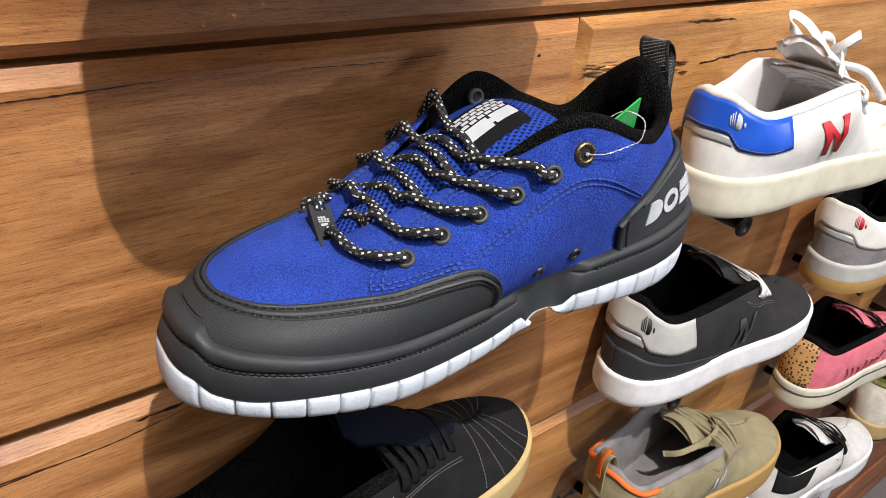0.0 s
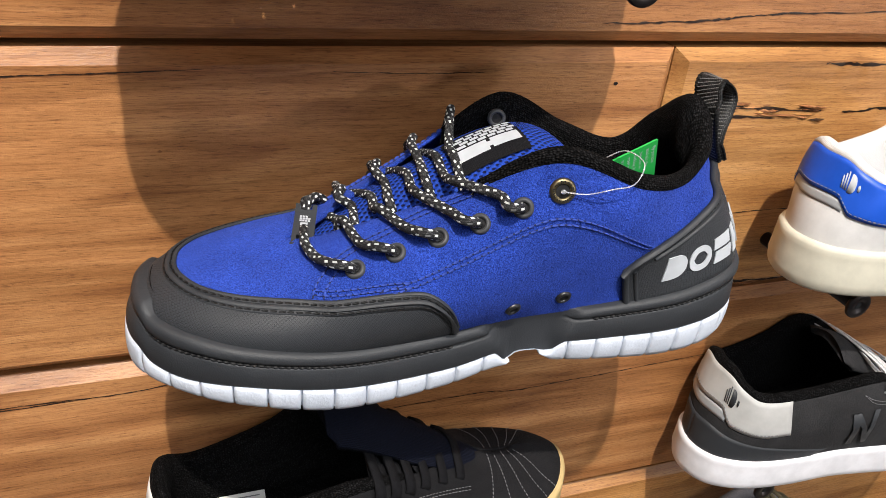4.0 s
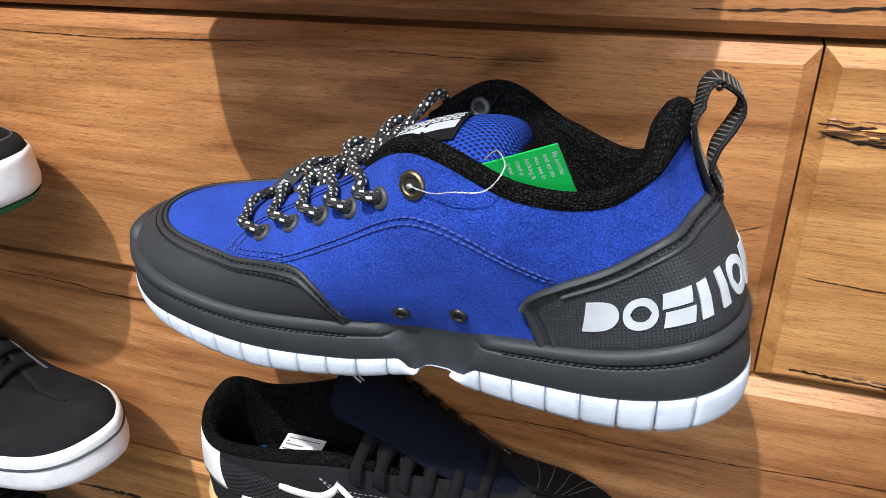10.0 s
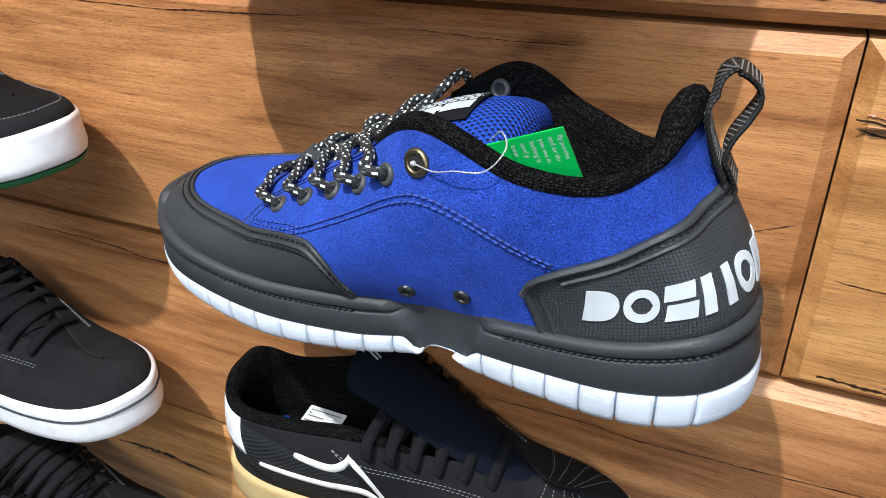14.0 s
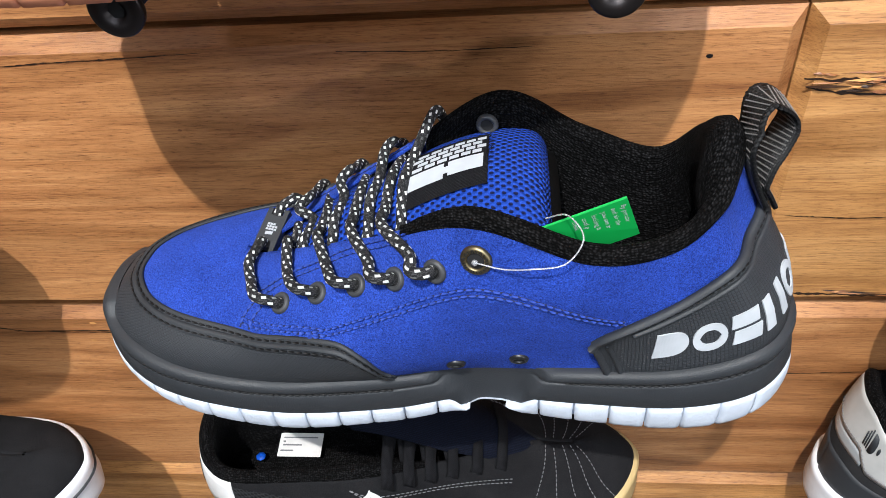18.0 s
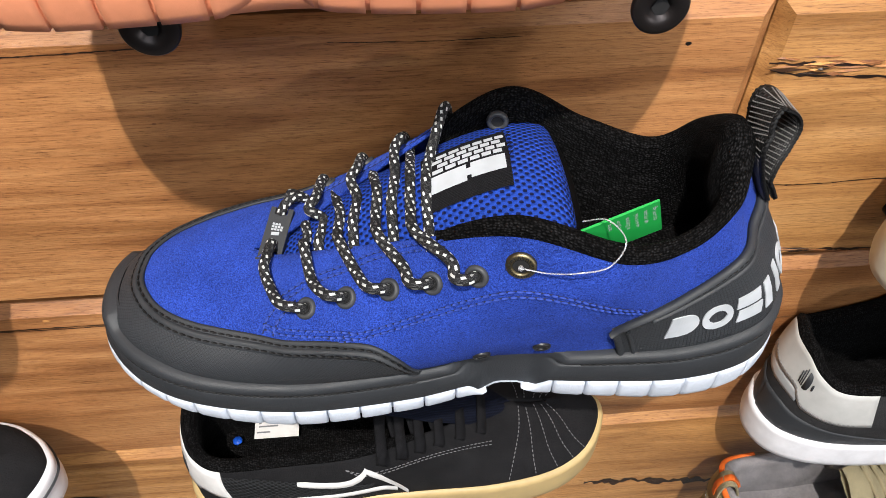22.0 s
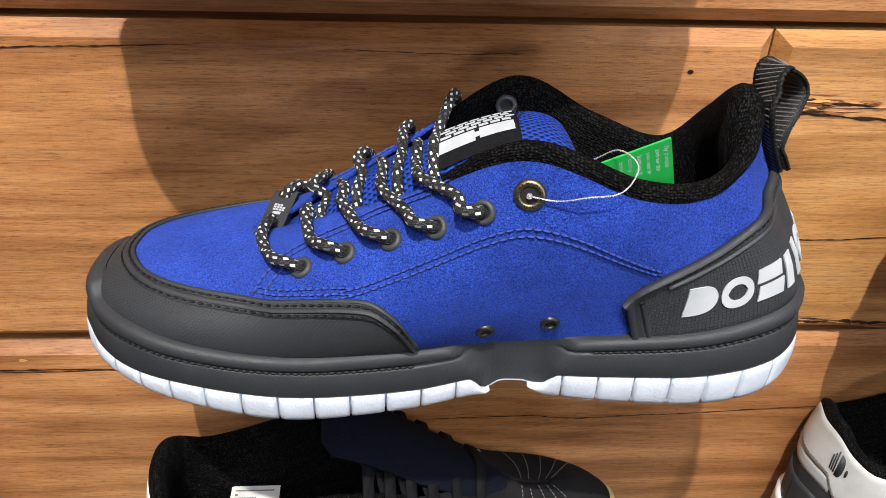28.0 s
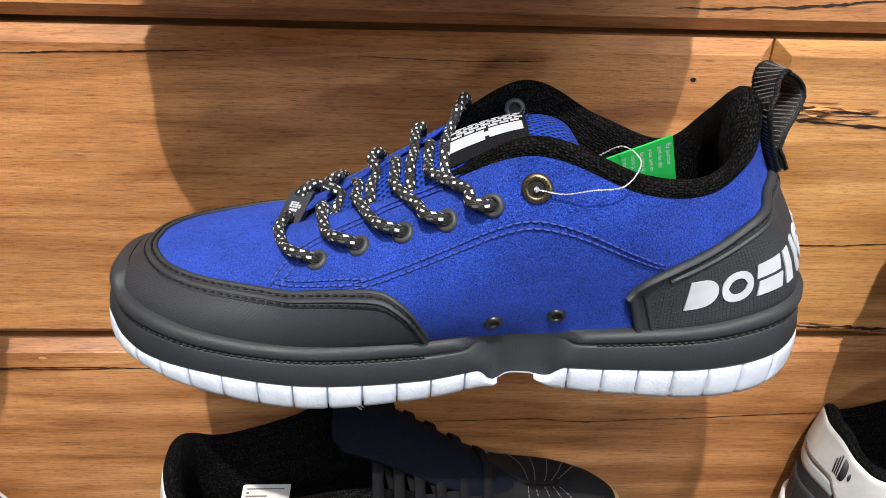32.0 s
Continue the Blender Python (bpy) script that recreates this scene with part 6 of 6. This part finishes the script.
for k in range(40):
    s = np.interp(np.linspace(cuts[k] + 0.0008, cuts[k + 1] - 0.0008, 6), runs, np.arange(129))
    i = s.astype(int)
    f = (s - i)[:, None, None]
    q = full[i % 128] * (1 - f) + full[(i + 1) % 128] * f
    o = (HIGH.o[i % 128])[:, None]
    q = np.concatenate([q[:, :1] - 0.012 * o, q, q[:, -1:] - 0.004 * o], 1)
    part("tread_block", flipped(sheet(np.concatenate([q[:1] - 0.004 * o[:1], q, q[-1:] - 0.004 * o[-1:]])), True), PEACH, e)


# ---- pegs ----
def peg(x, z, front):
    e = empty("shoe_peg", (x, 0, z), "dark steel wall peg with round cap and hex socket", "peg", "pegs of the display wall")
    part("rod", lathe([(0.0001, 0.0), (0.0055, 0.0), (0.0055, front - 0.003), (0.0001, front - 0.003)], (0, 0.001, 0), (0, -1, 0), 16), DARK_STEEL, e)
    part("cap", lathe([(0.0001, front - 0.0035), (0.0092, front - 0.0035), (0.0099, front - 0.0028), (0.0099, front - 0.0008), (0.0092, front), (0.0042, front), (0.0036, front - 0.0016), (0.0001, front - 0.0018)], (0, 0, 0), (0, -1, 0), 32), DARK_STEEL, e)
    part("socket", lathe([(0.0032, front - 0.0014), (0.0001, front - 0.0015)], (0, 0, 0), (0, -1, 0), 6), HOLE, e, smooth=False)


PAIRS = [(-0.0975, 0.0715, 1.4150, 0.103), (0.30, 0.46, 1.2065, 0.098), (0.31, 0.47, 1.0035, 0.080), (0.66, 0.82, 1.0275, 0.09), (-0.10, 0.05, 1.0105, 0.08), (-0.50, -0.34, 1.0075, 0.08), (-0.52, -0.36, 1.2255, 0.08),
         (0.30, 0.45, 0.8275, 0.09), (0.70, 0.85, 0.8295, 0.085), (0.69, 0.84, 0.6295, 0.09), (1.03, 1.18, 0.8295, 0.08), (1.02, 1.17, 0.6275, 0.08), (-0.50, -0.35, 0.8195, 0.09)]
for x0, x1, z, fr in PAIRS:
    peg(x0, z, fr)
    peg(x1, z, fr)
peg(-0.09, 1.2200, 0.085)
peg(0.08, 1.2255, 0.085)
